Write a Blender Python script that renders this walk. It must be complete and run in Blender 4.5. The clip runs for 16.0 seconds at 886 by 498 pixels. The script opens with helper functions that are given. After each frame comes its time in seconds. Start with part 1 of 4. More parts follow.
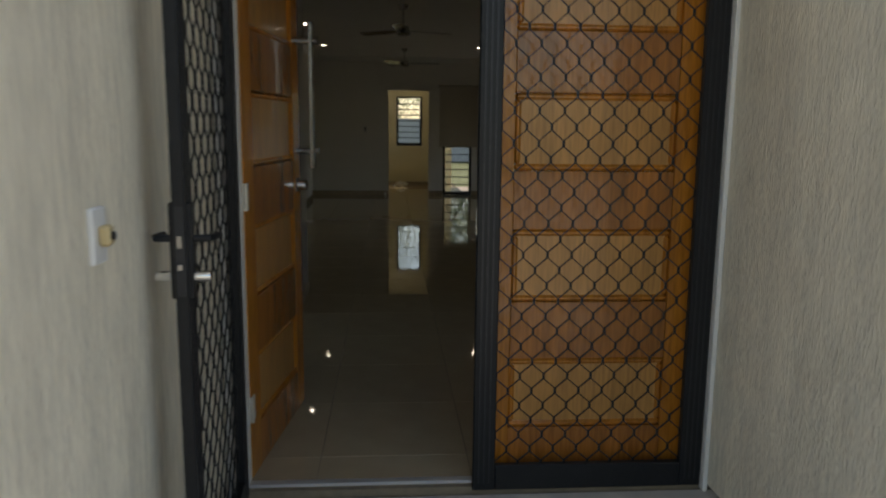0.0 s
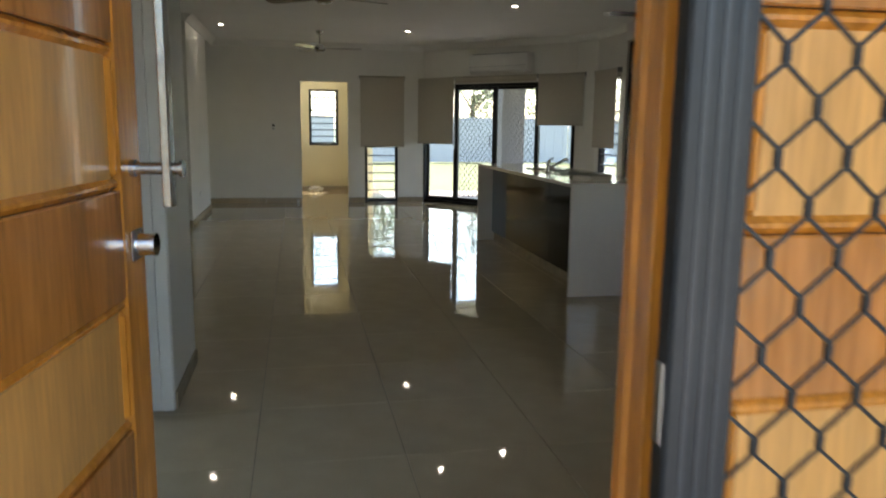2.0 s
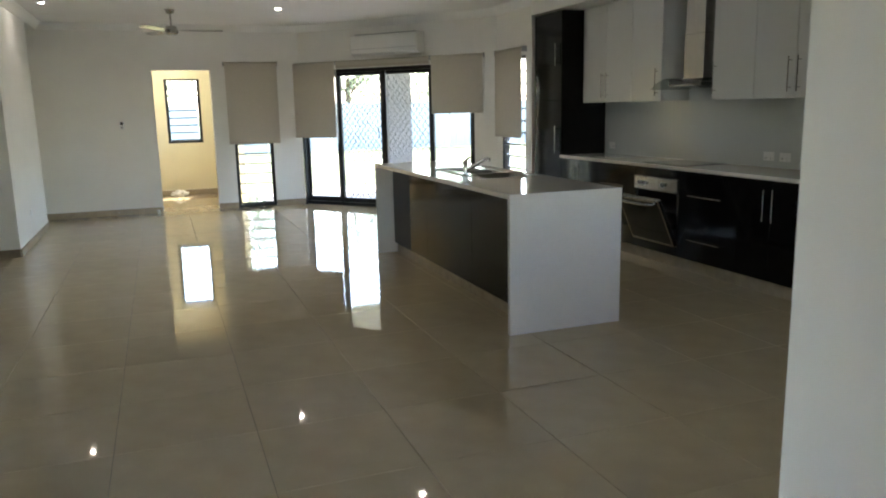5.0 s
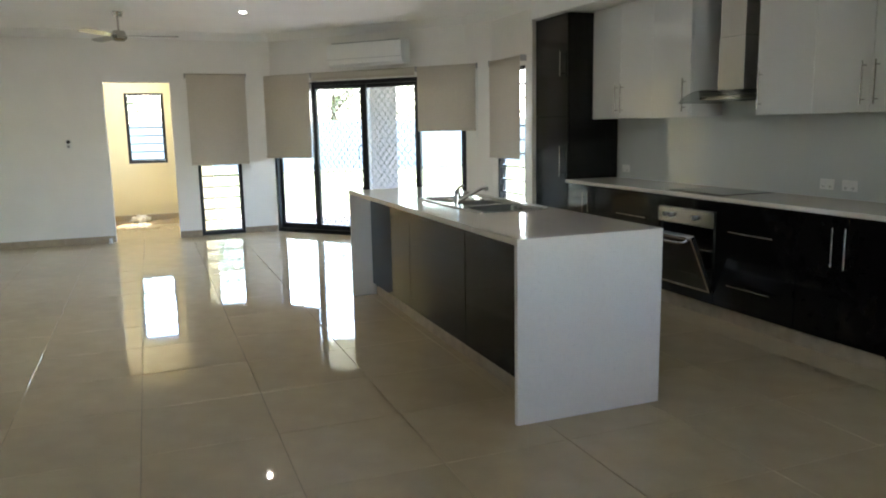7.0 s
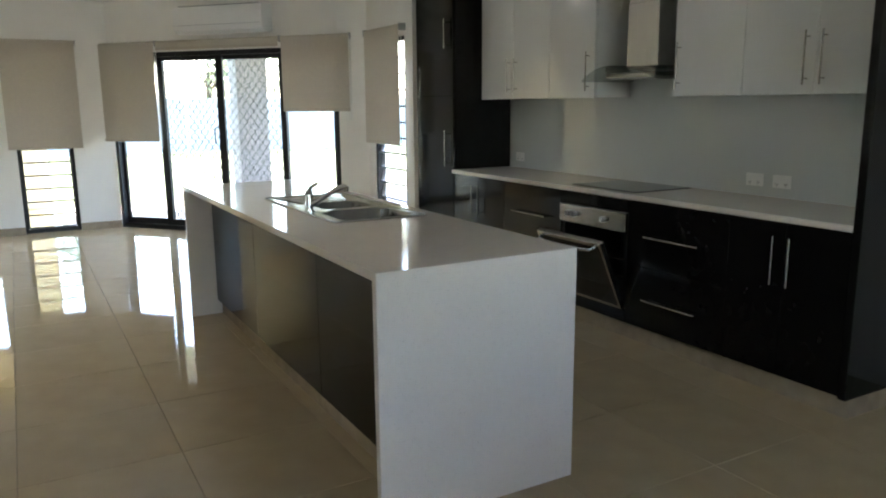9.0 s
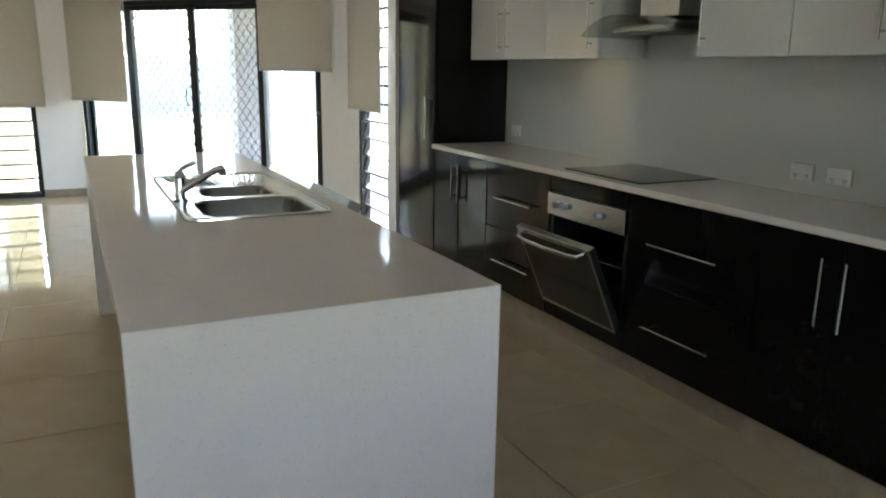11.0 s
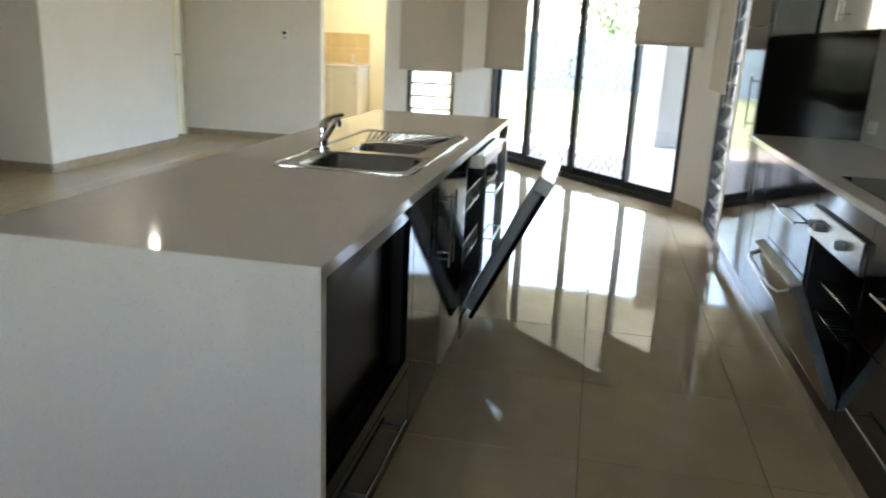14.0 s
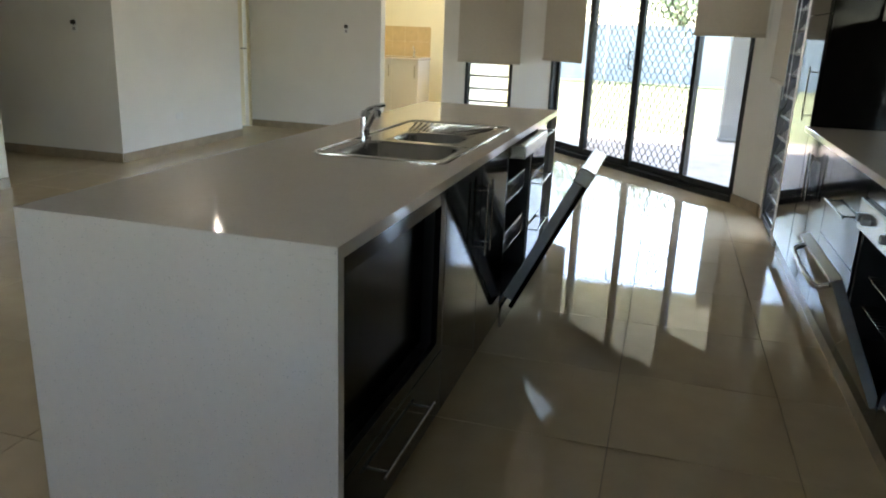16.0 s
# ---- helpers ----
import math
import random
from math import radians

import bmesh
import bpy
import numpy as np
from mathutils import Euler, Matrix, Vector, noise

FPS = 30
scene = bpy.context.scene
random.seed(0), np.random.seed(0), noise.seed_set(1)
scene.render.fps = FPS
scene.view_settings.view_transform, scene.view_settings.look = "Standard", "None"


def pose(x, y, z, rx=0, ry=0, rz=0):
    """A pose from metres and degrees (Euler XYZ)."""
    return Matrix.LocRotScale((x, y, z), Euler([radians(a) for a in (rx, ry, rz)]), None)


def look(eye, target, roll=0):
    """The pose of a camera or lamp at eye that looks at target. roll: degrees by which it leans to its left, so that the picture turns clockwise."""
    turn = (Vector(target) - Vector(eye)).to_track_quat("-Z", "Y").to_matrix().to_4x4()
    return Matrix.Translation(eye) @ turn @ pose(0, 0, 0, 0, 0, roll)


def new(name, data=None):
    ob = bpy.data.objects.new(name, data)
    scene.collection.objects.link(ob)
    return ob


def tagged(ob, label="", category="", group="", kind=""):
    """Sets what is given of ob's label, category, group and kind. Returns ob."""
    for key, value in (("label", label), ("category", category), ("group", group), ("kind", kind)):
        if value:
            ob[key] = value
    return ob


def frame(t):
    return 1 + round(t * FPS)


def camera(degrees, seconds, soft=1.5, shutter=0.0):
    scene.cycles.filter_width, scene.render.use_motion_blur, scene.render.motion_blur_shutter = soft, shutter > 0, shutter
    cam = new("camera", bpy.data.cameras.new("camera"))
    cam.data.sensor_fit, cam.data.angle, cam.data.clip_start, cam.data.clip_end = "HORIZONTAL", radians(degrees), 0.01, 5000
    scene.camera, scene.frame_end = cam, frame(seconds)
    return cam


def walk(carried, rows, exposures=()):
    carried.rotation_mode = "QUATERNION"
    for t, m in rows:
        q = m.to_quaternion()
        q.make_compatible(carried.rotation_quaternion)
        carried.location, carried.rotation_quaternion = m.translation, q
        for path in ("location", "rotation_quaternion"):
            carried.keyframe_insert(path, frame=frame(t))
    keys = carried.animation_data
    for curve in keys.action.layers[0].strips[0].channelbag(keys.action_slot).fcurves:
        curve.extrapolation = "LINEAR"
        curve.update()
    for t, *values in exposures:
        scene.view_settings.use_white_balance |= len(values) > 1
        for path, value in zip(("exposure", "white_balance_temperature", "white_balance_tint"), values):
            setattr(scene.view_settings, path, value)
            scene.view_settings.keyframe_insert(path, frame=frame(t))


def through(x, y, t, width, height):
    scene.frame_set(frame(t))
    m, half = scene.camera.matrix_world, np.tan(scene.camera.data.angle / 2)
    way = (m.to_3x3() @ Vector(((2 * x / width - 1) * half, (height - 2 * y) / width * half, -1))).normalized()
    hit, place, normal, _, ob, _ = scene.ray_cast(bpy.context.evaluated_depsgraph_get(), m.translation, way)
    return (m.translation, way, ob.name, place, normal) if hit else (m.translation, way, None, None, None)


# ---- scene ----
cam = camera(61.2, 16.0, 2.0, 0.4)
PATH = [
    (0, (1.343, 1.197, 1.373), (1.486, 3.165, 1.05), 0.6),
    (0.5, (1.313, 1.732, 1.362), (1.555, 3.676, 0.961), -1.5),
    (1, (1.299, 2.227, 1.322), (1.57, 4.164, 0.904), -1.0),
    (1.5, (1.291, 2.67, 1.35), (1.546, 4.608, 0.926), 1.7),
    (2, (1.248, 3.125, 1.348), (1.627, 5.062, 1.023), 0.7),
    (2.5, (1.277, 3.507, 1.341), (1.573, 5.463, 1.05), -0.1),
    (3, (1.318, 3.763, 1.378), (1.573, 5.725, 1.09), 1.6),
    (3.5, (1.312, 4.111, 1.457), (1.85, 5.997, 1.07), -2.1),
    (4, (1.225, 4.217, 1.482), (1.912, 6.071, 1.176), -2.0),
    (4.5, (1.274, 4.312, 1.463), (1.956, 6.154, 1.086), -1.2),
    (7, (1.803, 5.628, 1.44), (2.517, 7.468, 1.114), -1.1),
    (7.5, (1.906, 5.853, 1.429), (2.663, 7.66, 1.031), -0.4),
    (8, (2.001, 6.153, 1.434), (2.939, 7.875, 1.038), -2.9),
    (8.5, (2.174, 6.379, 1.416), (3.139, 8.09, 1.04), -2.7),
    (9, (2.408, 6.57, 1.439), (3.374, 8.279, 1.058), -0.5),
    (11.5, (3.541, 7.301, 1.374), (4.321, 9.08, 0.899), 1.1),
    (12, (3.765, 7.289, 1.361), (4.258, 9.17, 0.896), 1.4),
    (12.5, (3.977, 7.232, 1.365), (4.247, 9.145, 0.847), 1.9),
    (13, (4.192, 7.349, 1.331), (4.409, 9.281, 0.86), 4.7),
    (13.5, (4.388, 7.476, 1.339), (4.398, 9.416, 0.852), 2.0),
    (14, (4.673, 7.383, 1.349), (4.311, 9.273, 0.807), 2.7),
    (14.5, (4.776, 7.351, 1.327), (4.248, 9.199, 0.774), 3.6),
    (15, (4.792, 7.343, 1.331), (4.191, 9.168, 0.776), 1.8),
    (15.5, (4.786, 7.352, 1.340), (4.244, 9.193, 0.784), 2.4),
    (16, (4.786, 7.356, 1.345), (4.261, 9.202, 0.78), 2.3),
]
EXPOSURES = [(0.0, 0.7, 8000, 10), (0.5, 1.4, 7800, 10), (1.0, 1.9, 7800, 10), (1.5, 2.6, 7350, 10), (2.0, 3.05, 7150, 10), (3.0, 3.7, 7050, 10), (4.0, 4.0, 6800, 10), (7.0, 4.6, 6450, 10), (9.0, 4.55, 6500, 10), (12.0, 4.7, 6650, 10), (14.0, 4.6, 6850, 10), (16.0, 4.05, 6900, 10)]
walk(cam, [(t, look(eye, target, roll)) for t, eye, target, roll in PATH], EXPOSURES)


# ---- world and sun ----
world = bpy.data.worlds.new("sky")
scene.world = world
world.use_nodes = True
wn = world.node_tree.nodes
sky = wn.new("ShaderNodeTexSky")
sky.sky_type, sky.sun_disc = "NISHITA", False
sky.sun_elevation, sky.sun_rotation = radians(62), radians(20)
wn["Background"].inputs[1].default_value = 0.15
world.node_tree.links.new(sky.outputs[0], wn["Background"].inputs[0])
sun = new("sun", bpy.data.lights.new("sun", "SUN"))
sun.data.energy, sun.data.angle, sun.data.color = 1.95, radians(0.5), (1.0, 0.95, 0.86)
sun.matrix_world = look((0, 0, 0), (-0.16, -0.44, -0.88))
tagged(sun, "sun", "sun", kind="structure")


# ---- materials ----
def mat(name, color, rough=0.5, metal=0.0, grain=0.0, scale=8.0, stretch=(1, 1, 1), bump=0.0, bscale=None, color2=None, coat=0.0, spec=0.5):
    """A surface with colour variation at two scales and fine relief."""
    m = bpy.data.materials.new(name)
    m.use_nodes = True
    n, ln = m.node_tree.nodes, m.node_tree.links
    b = n["Principled BSDF"]
    b.inputs["Roughness"].default_value, b.inputs["Metallic"].default_value = rough, metal
    b.inputs["Coat Weight"].default_value = coat
    b.inputs["Coat Roughness"].default_value = 0.05
    b.inputs["Specular IOR Level"].default_value = spec
    b.inputs["Base Color"].default_value = (*color, 1)
    tc = n.new("ShaderNodeTexCoord")
    mp = n.new("ShaderNodeMapping")
    mp.inputs["Scale"].default_value = stretch
    ln.new(tc.outputs["Object"], mp.inputs[0])
    if grain:
        a = n.new("ShaderNodeTexNoise")
        a.inputs["Scale"].default_value, a.inputs["Detail"].default_value = scale, 8
        c = n.new("ShaderNodeTexNoise")
        c.inputs["Scale"].default_value, c.inputs["Detail"].default_value = scale * 0.13, 3
        ln.new(mp.outputs[0], a.inputs[0]), ln.new(mp.outputs[0], c.inputs[0])
        add = n.new("ShaderNodeMath")
        add.operation = "ADD"
        ln.new(a.outputs[0], add.inputs[0]), ln.new(c.outputs[0], add.inputs[1])
        half = n.new("ShaderNodeMath")
        half.operation = "MULTIPLY"
        half.inputs[1].default_value = 0.5
        ln.new(add.outputs[0], half.inputs[0])
        ramp = n.new("ShaderNodeValToRGB")
        ramp.color_ramp.elements[0].position, ramp.color_ramp.elements[1].position = 0.36, 0.64
        dark = color2 or tuple(v * (1 - grain) for v in color)
        ramp.color_ramp.elements[0].color = (*dark, 1)
        ramp.color_ramp.elements[1].color = (*(min(1, v * (1 + grain * 0.5)) for v in color), 1)
        ln.new(half.outputs[0], ramp.inputs[0])
        ln.new(ramp.outputs[0], b.inputs["Base Color"])
    if bump:
        r = n.new("ShaderNodeTexNoise")
        r.inputs["Scale"].default_value, r.inputs["Detail"].default_value = bscale or scale * 4, 6
        ln.new(mp.outputs[0], r.inputs[0])
        bp = n.new("ShaderNodeBump")
        bp.inputs["Strength"].default_value, bp.inputs["Distance"].default_value = bump, 0.004
        ln.new(r.outputs[0], bp.inputs["Height"])
        ln.new(bp.outputs[0], b.inputs["Normal"])
    return m


def glass_mat(name, tint=(1, 1, 1), gloss=0.02):
    """Clear pane: light goes straight through, with a Fresnel reflection."""
    m = bpy.data.materials.new(name)
    m.use_nodes = True
    n, ln = m.node_tree.nodes, m.node_tree.links
    n.remove(n["Principled BSDF"])
    t, g, x = n.new("ShaderNodeBsdfTransparent"), n.new("ShaderNodeBsdfGlossy"), n.new("ShaderNodeMixShader")
    lw, pw, f = n.new("ShaderNodeLayerWeight"), n.new("ShaderNodeMath"), n.new("ShaderNodeMapRange")
    lw.inputs[0].default_value = 0.5
    pw.operation, pw.inputs[1].default_value = "POWER", 5
    f.inputs[3].default_value, f.inputs[4].default_value = 0.035, 0.9
    ln.new(lw.outputs["Facing"], pw.inputs[0]), ln.new(pw.outputs[0], f.inputs[0])
    t.inputs[0].default_value = (*tint, 1)
    g.inputs["Roughness"].default_value = gloss
    ln.new(f.outputs[0], x.inputs[0]), ln.new(t.outputs[0], x.inputs[1]), ln.new(g.outputs[0], x.inputs[2])
    ln.new(x.outputs[0], n["Material Output"].inputs[0])
    return m


def cloth_mat(name, color, through=0.25):
    """Woven blind fabric that lets a little daylight through."""
    m = mat(name, color, 0.9, grain=0.06, scale=300, bump=0.2, bscale=700)
    n, ln = m.node_tree.nodes, m.node_tree.links
    t, x = n.new("ShaderNodeBsdfTranslucent"), n.new("ShaderNodeMixShader")
    t.inputs[0].default_value = (*color, 1)
    x.inputs[0].default_value = through
    ln.new(n["Principled BSDF"].outputs[0], x.inputs[1]), ln.new(t.outputs[0], x.inputs[2])
    ln.new(x.outputs[0], n["Material Output"].inputs[0])
    return m


def glow_mat(name, color, strength):
    m = bpy.data.materials.new(name)
    m.use_nodes = True
    b = m.node_tree.nodes["Principled BSDF"]
    b.inputs["Base Color"].default_value = (0.9, 0.9, 0.9, 1)
    b.inputs["Emission Color"].default_value = (*color, 1)
    b.inputs["Emission Strength"].default_value = strength
    return m


def tile_mat(name, c1, c2, rough):
    """Polished tile: each piece a little different, clouded, with fine specks."""
    m = mat(name, c1, rough, grain=0.1, scale=6, color2=c2)
    n, ln = m.node_tree.nodes, m.node_tree.links
    b = n["Principled BSDF"]
    info, hsv, mul = n.new("ShaderNodeObjectInfo"), n.new("ShaderNodeHueSaturation"), n.new("ShaderNodeMapRange")
    mul.inputs[3].default_value, mul.inputs[4].default_value = 0.965, 1.03
    ln.new(info.outputs["Random"], mul.inputs[0])
    src = b.inputs["Base Color"].links[0].from_socket
    ln.new(src, hsv.inputs["Color"]), ln.new(mul.outputs[0], hsv.inputs["Value"])
    ln.new(hsv.outputs[0], b.inputs["Base Color"])
    no = n.new("ShaderNodeTexNoise")
    no.inputs["Scale"].default_value = 3
    mr = n.new("ShaderNodeMapRange")
    mr.inputs[3].default_value, mr.inputs[4].default_value = rough * 0.7, rough * 1.6
    ln.new(no.outputs[0], mr.inputs[0]), ln.new(mr.outputs[0], b.inputs["Roughness"])
    return m


def speck_mat(name, base, speck):
    """Composite stone with fine pale and grey flecks."""
    m = mat(name, base, 0.07, grain=0.03, scale=40)
    n, ln = m.node_tree.nodes, m.node_tree.links
    b = n["Principled BSDF"]
    src = b.inputs["Base Color"].links[0].from_socket
    tc = n.new("ShaderNodeTexCoord")
    v = n.new("ShaderNodeTexVoronoi")
    v.inputs["Scale"].default_value = 120
    ln.new(tc.outputs["Object"], v.inputs[0])
    lt = n.new("ShaderNodeMath")
    lt.operation, lt.inputs[1].default_value = "LESS_THAN", 0.16
    ln.new(v.outputs["Distance"], lt.inputs[0])
    amt = n.new("ShaderNodeMath")
    amt.operation, amt.inputs[1].default_value = "MULTIPLY", 0.6
    ln.new(lt.outputs[0], amt.inputs[0])
    pick = n.new("ShaderNodeMix")
    pick.data_type = "RGBA"
    ln.new(v.outputs["Color"], pick.inputs[0])
    pick.inputs[6].default_value, pick.inputs[7].default_value = (*speck, 1), (0.85, 0.84, 0.82, 1)
    mx = n.new("ShaderNodeMix")
    mx.data_type = "RGBA"
    ln.new(amt.outputs[0], mx.inputs[0]), ln.new(src, mx.inputs[6]), ln.new(pick.outputs[2], mx.inputs[7])
    ln.new(mx.outputs[2], b.inputs["Base Color"])
    return m


PAINT = mat("wall paint", (0.80, 0.78, 0.735), 0.55, grain=0.04, scale=3, bump=0.08, bscale=220)
CEIL = mat("ceiling paint", (0.84, 0.83, 0.80), 0.8, grain=0.03, scale=2)
TRIMW = mat("white trim paint", (0.76, 0.75, 0.71), 0.35, grain=0.05, scale=4)
# the laundry's warm yellow light is put into this wall colour
WARM_LIT = mat("warm-lit laundry paint", (0.84, 0.78, 0.58), 0.6, grain=0.04, scale=3)
CREAMT = mat("cream door enamel", (0.78, 0.71, 0.50), 0.35, grain=0.04, scale=4)
RENDER = mat("textured render", (0.84, 0.765, 0.61), 0.85, grain=0.20, scale=9, stretch=(5, 5, 0.8), bump=1.0, bscale=30)
for nd in RENDER.node_tree.nodes:
    if nd.type == "BUMP":
        nd.inputs["Distance"].default_value = 0.009
        nd.inputs["Height"].links[0].from_node.inputs["Detail"].default_value = 2.5
TILE = tile_mat("polished floor tile", (0.47, 0.375, 0.24), (0.43, 0.34, 0.215), 0.032)
SKIRT = mat("tile skirting", (0.36, 0.29, 0.20), 0.25, grain=0.2, scale=12)
GROUT = mat("grout", (0.26, 0.205, 0.14), 0.9, grain=0.2, scale=30)
STONE = speck_mat("white composite stone", (0.745, 0.69, 0.63), (0.28, 0.25, 0.22))
DARK = mat("gloss dark laminate", (0.008, 0.007, 0.0065), 0.07, grain=0.2, scale=14, spec=0.19)
NICHE = mat("satin black lining", (0.008, 0.008, 0.008), 0.22, grain=0.2, scale=14, spec=0.15)
BLACKIN = mat("black interior", (0.012, 0.012, 0.012), 0.45, grain=0.3, scale=20)
WHITEG = mat("gloss white door", (0.70, 0.70, 0.68), 0.12, grain=0.02, scale=3, coat=0.3)
STEEL = mat("brushed stainless", (0.44, 0.43, 0.41), 0.27, 1.0, grain=0.12, scale=30, stretch=(1, 14, 1), bump=0.05)
HINGE = mat("satin nickel hinge", (0.62, 0.59, 0.50), 0.35, 0.4, grain=0.1, scale=40)
CHROME = mat("chrome", (0.78, 0.78, 0.78), 0.07, 1.0)
# sink steel again, with the shade inside the bowls put into its colour
BOWL_SHADE = mat("sink stainless darkened for bowl shade", (0.30, 0.295, 0.28), 0.24, 1.0, grain=0.12, scale=40)
SINKM = mat("polished stainless", (0.50, 0.49, 0.47), 0.15, 1.0, grain=0.08, scale=40)
BLACKAL = mat("black powdercoat", (0.014, 0.015, 0.017), 0.42, grain=0.25, scale=60, spec=0.3)
GREYAL = mat("dark grey powdercoat", (0.026, 0.028, 0.033), 0.35, 0.3, grain=0.2, scale=40)
WOOD = mat("stained door timber", (0.52, 0.19, 0.025), 0.25, grain=0.4, scale=10, stretch=(8, 8, 0.7), bump=0.05, coat=0.4)
WOODL = mat("pale door timber", (0.53, 0.255, 0.07), 0.28, grain=0.3, scale=11, stretch=(8, 8, 0.7), bump=0.05, coat=0.3)
WOODD = mat("red door timber", (0.40, 0.145, 0.028), 0.25, grain=0.4, scale=10, stretch=(8, 8, 0.7), bump=0.05, coat=0.4)
BLIND = cloth_mat("blind fabric", (0.56, 0.51, 0.43), 0.22)
GLASS = glass_mat("window glass")
OVENG = mat("smoked oven glass", (0.012, 0.012, 0.013), 0.05, grain=0.2, scale=20, spec=0.35)
BAR = mat("blind bottom bar", (0.50, 0.45, 0.37), 0.6, grain=0.05, scale=30)
SPLASH = mat("glass splashback", (0.60, 0.625, 0.61), 0.06, grain=0.03, scale=2, coat=0.4)
WHITEP = mat("white plastic", (0.78, 0.78, 0.76), 0.35, grain=0.03, scale=9)
GREYP = mat("grey plastic", (0.35, 0.35, 0.35), 0.4, grain=0.05, scale=20)
IVORY = mat("ivory plastic", (0.62, 0.48, 0.25), 0.4)
CONC = mat("drive concrete", (0.55, 0.50, 0.44), 0.8, grain=0.2, scale=6, bump=0.3)
PATIO = mat("pink-grey patio concrete", (0.34, 0.285, 0.25), 0.75, grain=0.25, scale=6, bump=0.3)
GRASS = mat("lawn", (0.135, 0.15, 0.06), 0.9, grain=0.4, scale=25, bump=0.5)
FENCEM = mat("pale steel fence", (0.36, 0.37, 0.37), 0.6, grain=0.1, scale=5)
LEAF = mat("leaf", (0.20, 0.25, 0.11), 0.5, grain=0.25, scale=5)
BARK = mat("bark", (0.16, 0.12, 0.08), 0.9, grain=0.4, scale=12, bump=0.6)
COLUMN = mat("grey rendered column", (0.175, 0.175, 0.175), 0.8, grain=0.12, scale=7, bump=0.3)
LAMP = glow_mat("downlight glow", (1.0, 0.93, 0.82), 17)
# glow raised far above the other downlights to brighten the laundry
LAMP2 = glow_mat("laundry lamp glow", (1.0, 0.92, 0.76), 130)


# ---- building helpers ----
def box(bm, x0, x1, y0, y1, z0, z1, bev=0.0, m=None):
    r = bmesh.ops.create_cube(bm, size=1, matrix=Matrix.Translation(((x0 + x1) / 2, (y0 + y1) / 2, (z0 + z1) / 2)) @ Matrix.Diagonal((x1 - x0, y1 - y0, z1 - z0, 1)))
    vs = r["verts"]
    if bev:
        es = list({e for v in vs for e in v.link_edges})
        out = bmesh.ops.bevel(bm, geom=es, offset=bev, segments=1, affect="EDGES", profile=0.5)
        vs = list({v for f in out["faces"] for v in f.verts} | {v for v in vs if v.is_valid})
    if m is not None:
        bmesh.ops.transform(bm, matrix=m, verts=vs)
    return vs


def boxes(*specs, bev=0.0):
    bm = bmesh.new()
    for s in specs:
        box(bm, *s, bev=bev)
    return bm


def rod(bm, a, b, r, r2=None, seg=14):
    a, b = Vector(a), Vector(b)
    d = b - a
    m = Matrix.Translation((a + b) / 2) @ d.to_track_quat("Z", "Y").to_matrix().to_4x4()
    return bmesh.ops.create_cone(bm, cap_ends=True, segments=seg, radius1=r, radius2=r if r2 is None else r2, depth=d.length, matrix=m)["verts"]


def rods(*specs, seg=14):
    bm = bmesh.new()
    for s in specs:
        rod(bm, *s, seg=seg)
    return bm


def tube(pts, r, seg=10):
    """A round bent pipe through points."""
    bm = bmesh.new()
    rings = []
    pts = [Vector(p) for p in pts]
    for i, p in enumerate(pts):
        d = (pts[min(i + 1, len(pts) - 1)] - pts[max(i - 1, 0)]).normalized()
        u = d.orthogonal().normalized() if not rings else (prev - d * prev.dot(d)).normalized()
        prev = u
        v = d.cross(u)
        rings.append([bm.verts.new(p + r * (math.cos(k * math.tau / seg) * u + math.sin(k * math.tau / seg) * v)) for k in range(seg)])
    for a, b in zip(rings, rings[1:]):
        for k in range(seg):
            bm.faces.new((a[k], a[(k + 1) % seg], b[(k + 1) % seg], b[k]))
    bm.faces.new(rings[0][::-1]), bm.faces.new(rings[-1])
    return bm


def finish(bm, name, material, smooth=True):
    bmesh.ops.recalc_face_normals(bm, faces=bm.faces)
    me = bpy.data.meshes.new(name)
    bm.to_mesh(me)
    bm.free()
    me.materials.append(material)
    if smooth:
        for p in me.polygons:
            p.use_smooth = True
        me.set_sharp_from_angle(angle=radians(35))
    return me


def part(name, bm, material, parent, label=""):
    ob = new(name, finish(bm, name, material))
    ob.parent = parent
    if label:
        tagged(ob, label)
    return ob


def thing(name, label, category, m=None, group="", kind=""):
    ob = new(name)
    ob.empty_display_size = 0.1
    if m is not None:
        ob.matrix_world = m
    return tagged(ob, label, category, group, kind)


def solid(name, bm, material, label, category, kind="", group="", m=None):
    ob = new(name, finish(bm, name, material))
    if m is not None:
        ob.matrix_world = m
    return tagged(ob, label, category, group, kind)


def wall(name, length, z1, depth, m, material, holes=(), label="off-white painted plaster wall"):
    """A wall along local x from 0 to length, its room face at y=0 and its body towards +y; holes: (x0, x1, z0, z1)."""
    bm = bmesh.new()
    x = 0.0
    for a, b, lo, hi in sorted(holes):
        if a > x:
            box(bm, x, a, 0, depth, 0, z1)
        if lo > 0:
            box(bm, a, b, 0, depth, 0, lo)
        if hi < z1:
            box(bm, a, b, 0, depth, hi, z1)
        x = b
    if x < length:
        box(bm, x, length, 0, depth, 0, z1)
    return solid(name, bm, material, label, "wall", "structure", m=m)


def along(p, q):
    """Pose at p with local x running to q."""
    return pose(p[0], p[1], 0, 0, 0, math.degrees(math.atan2(q[1] - p[1], q[0] - p[0])))


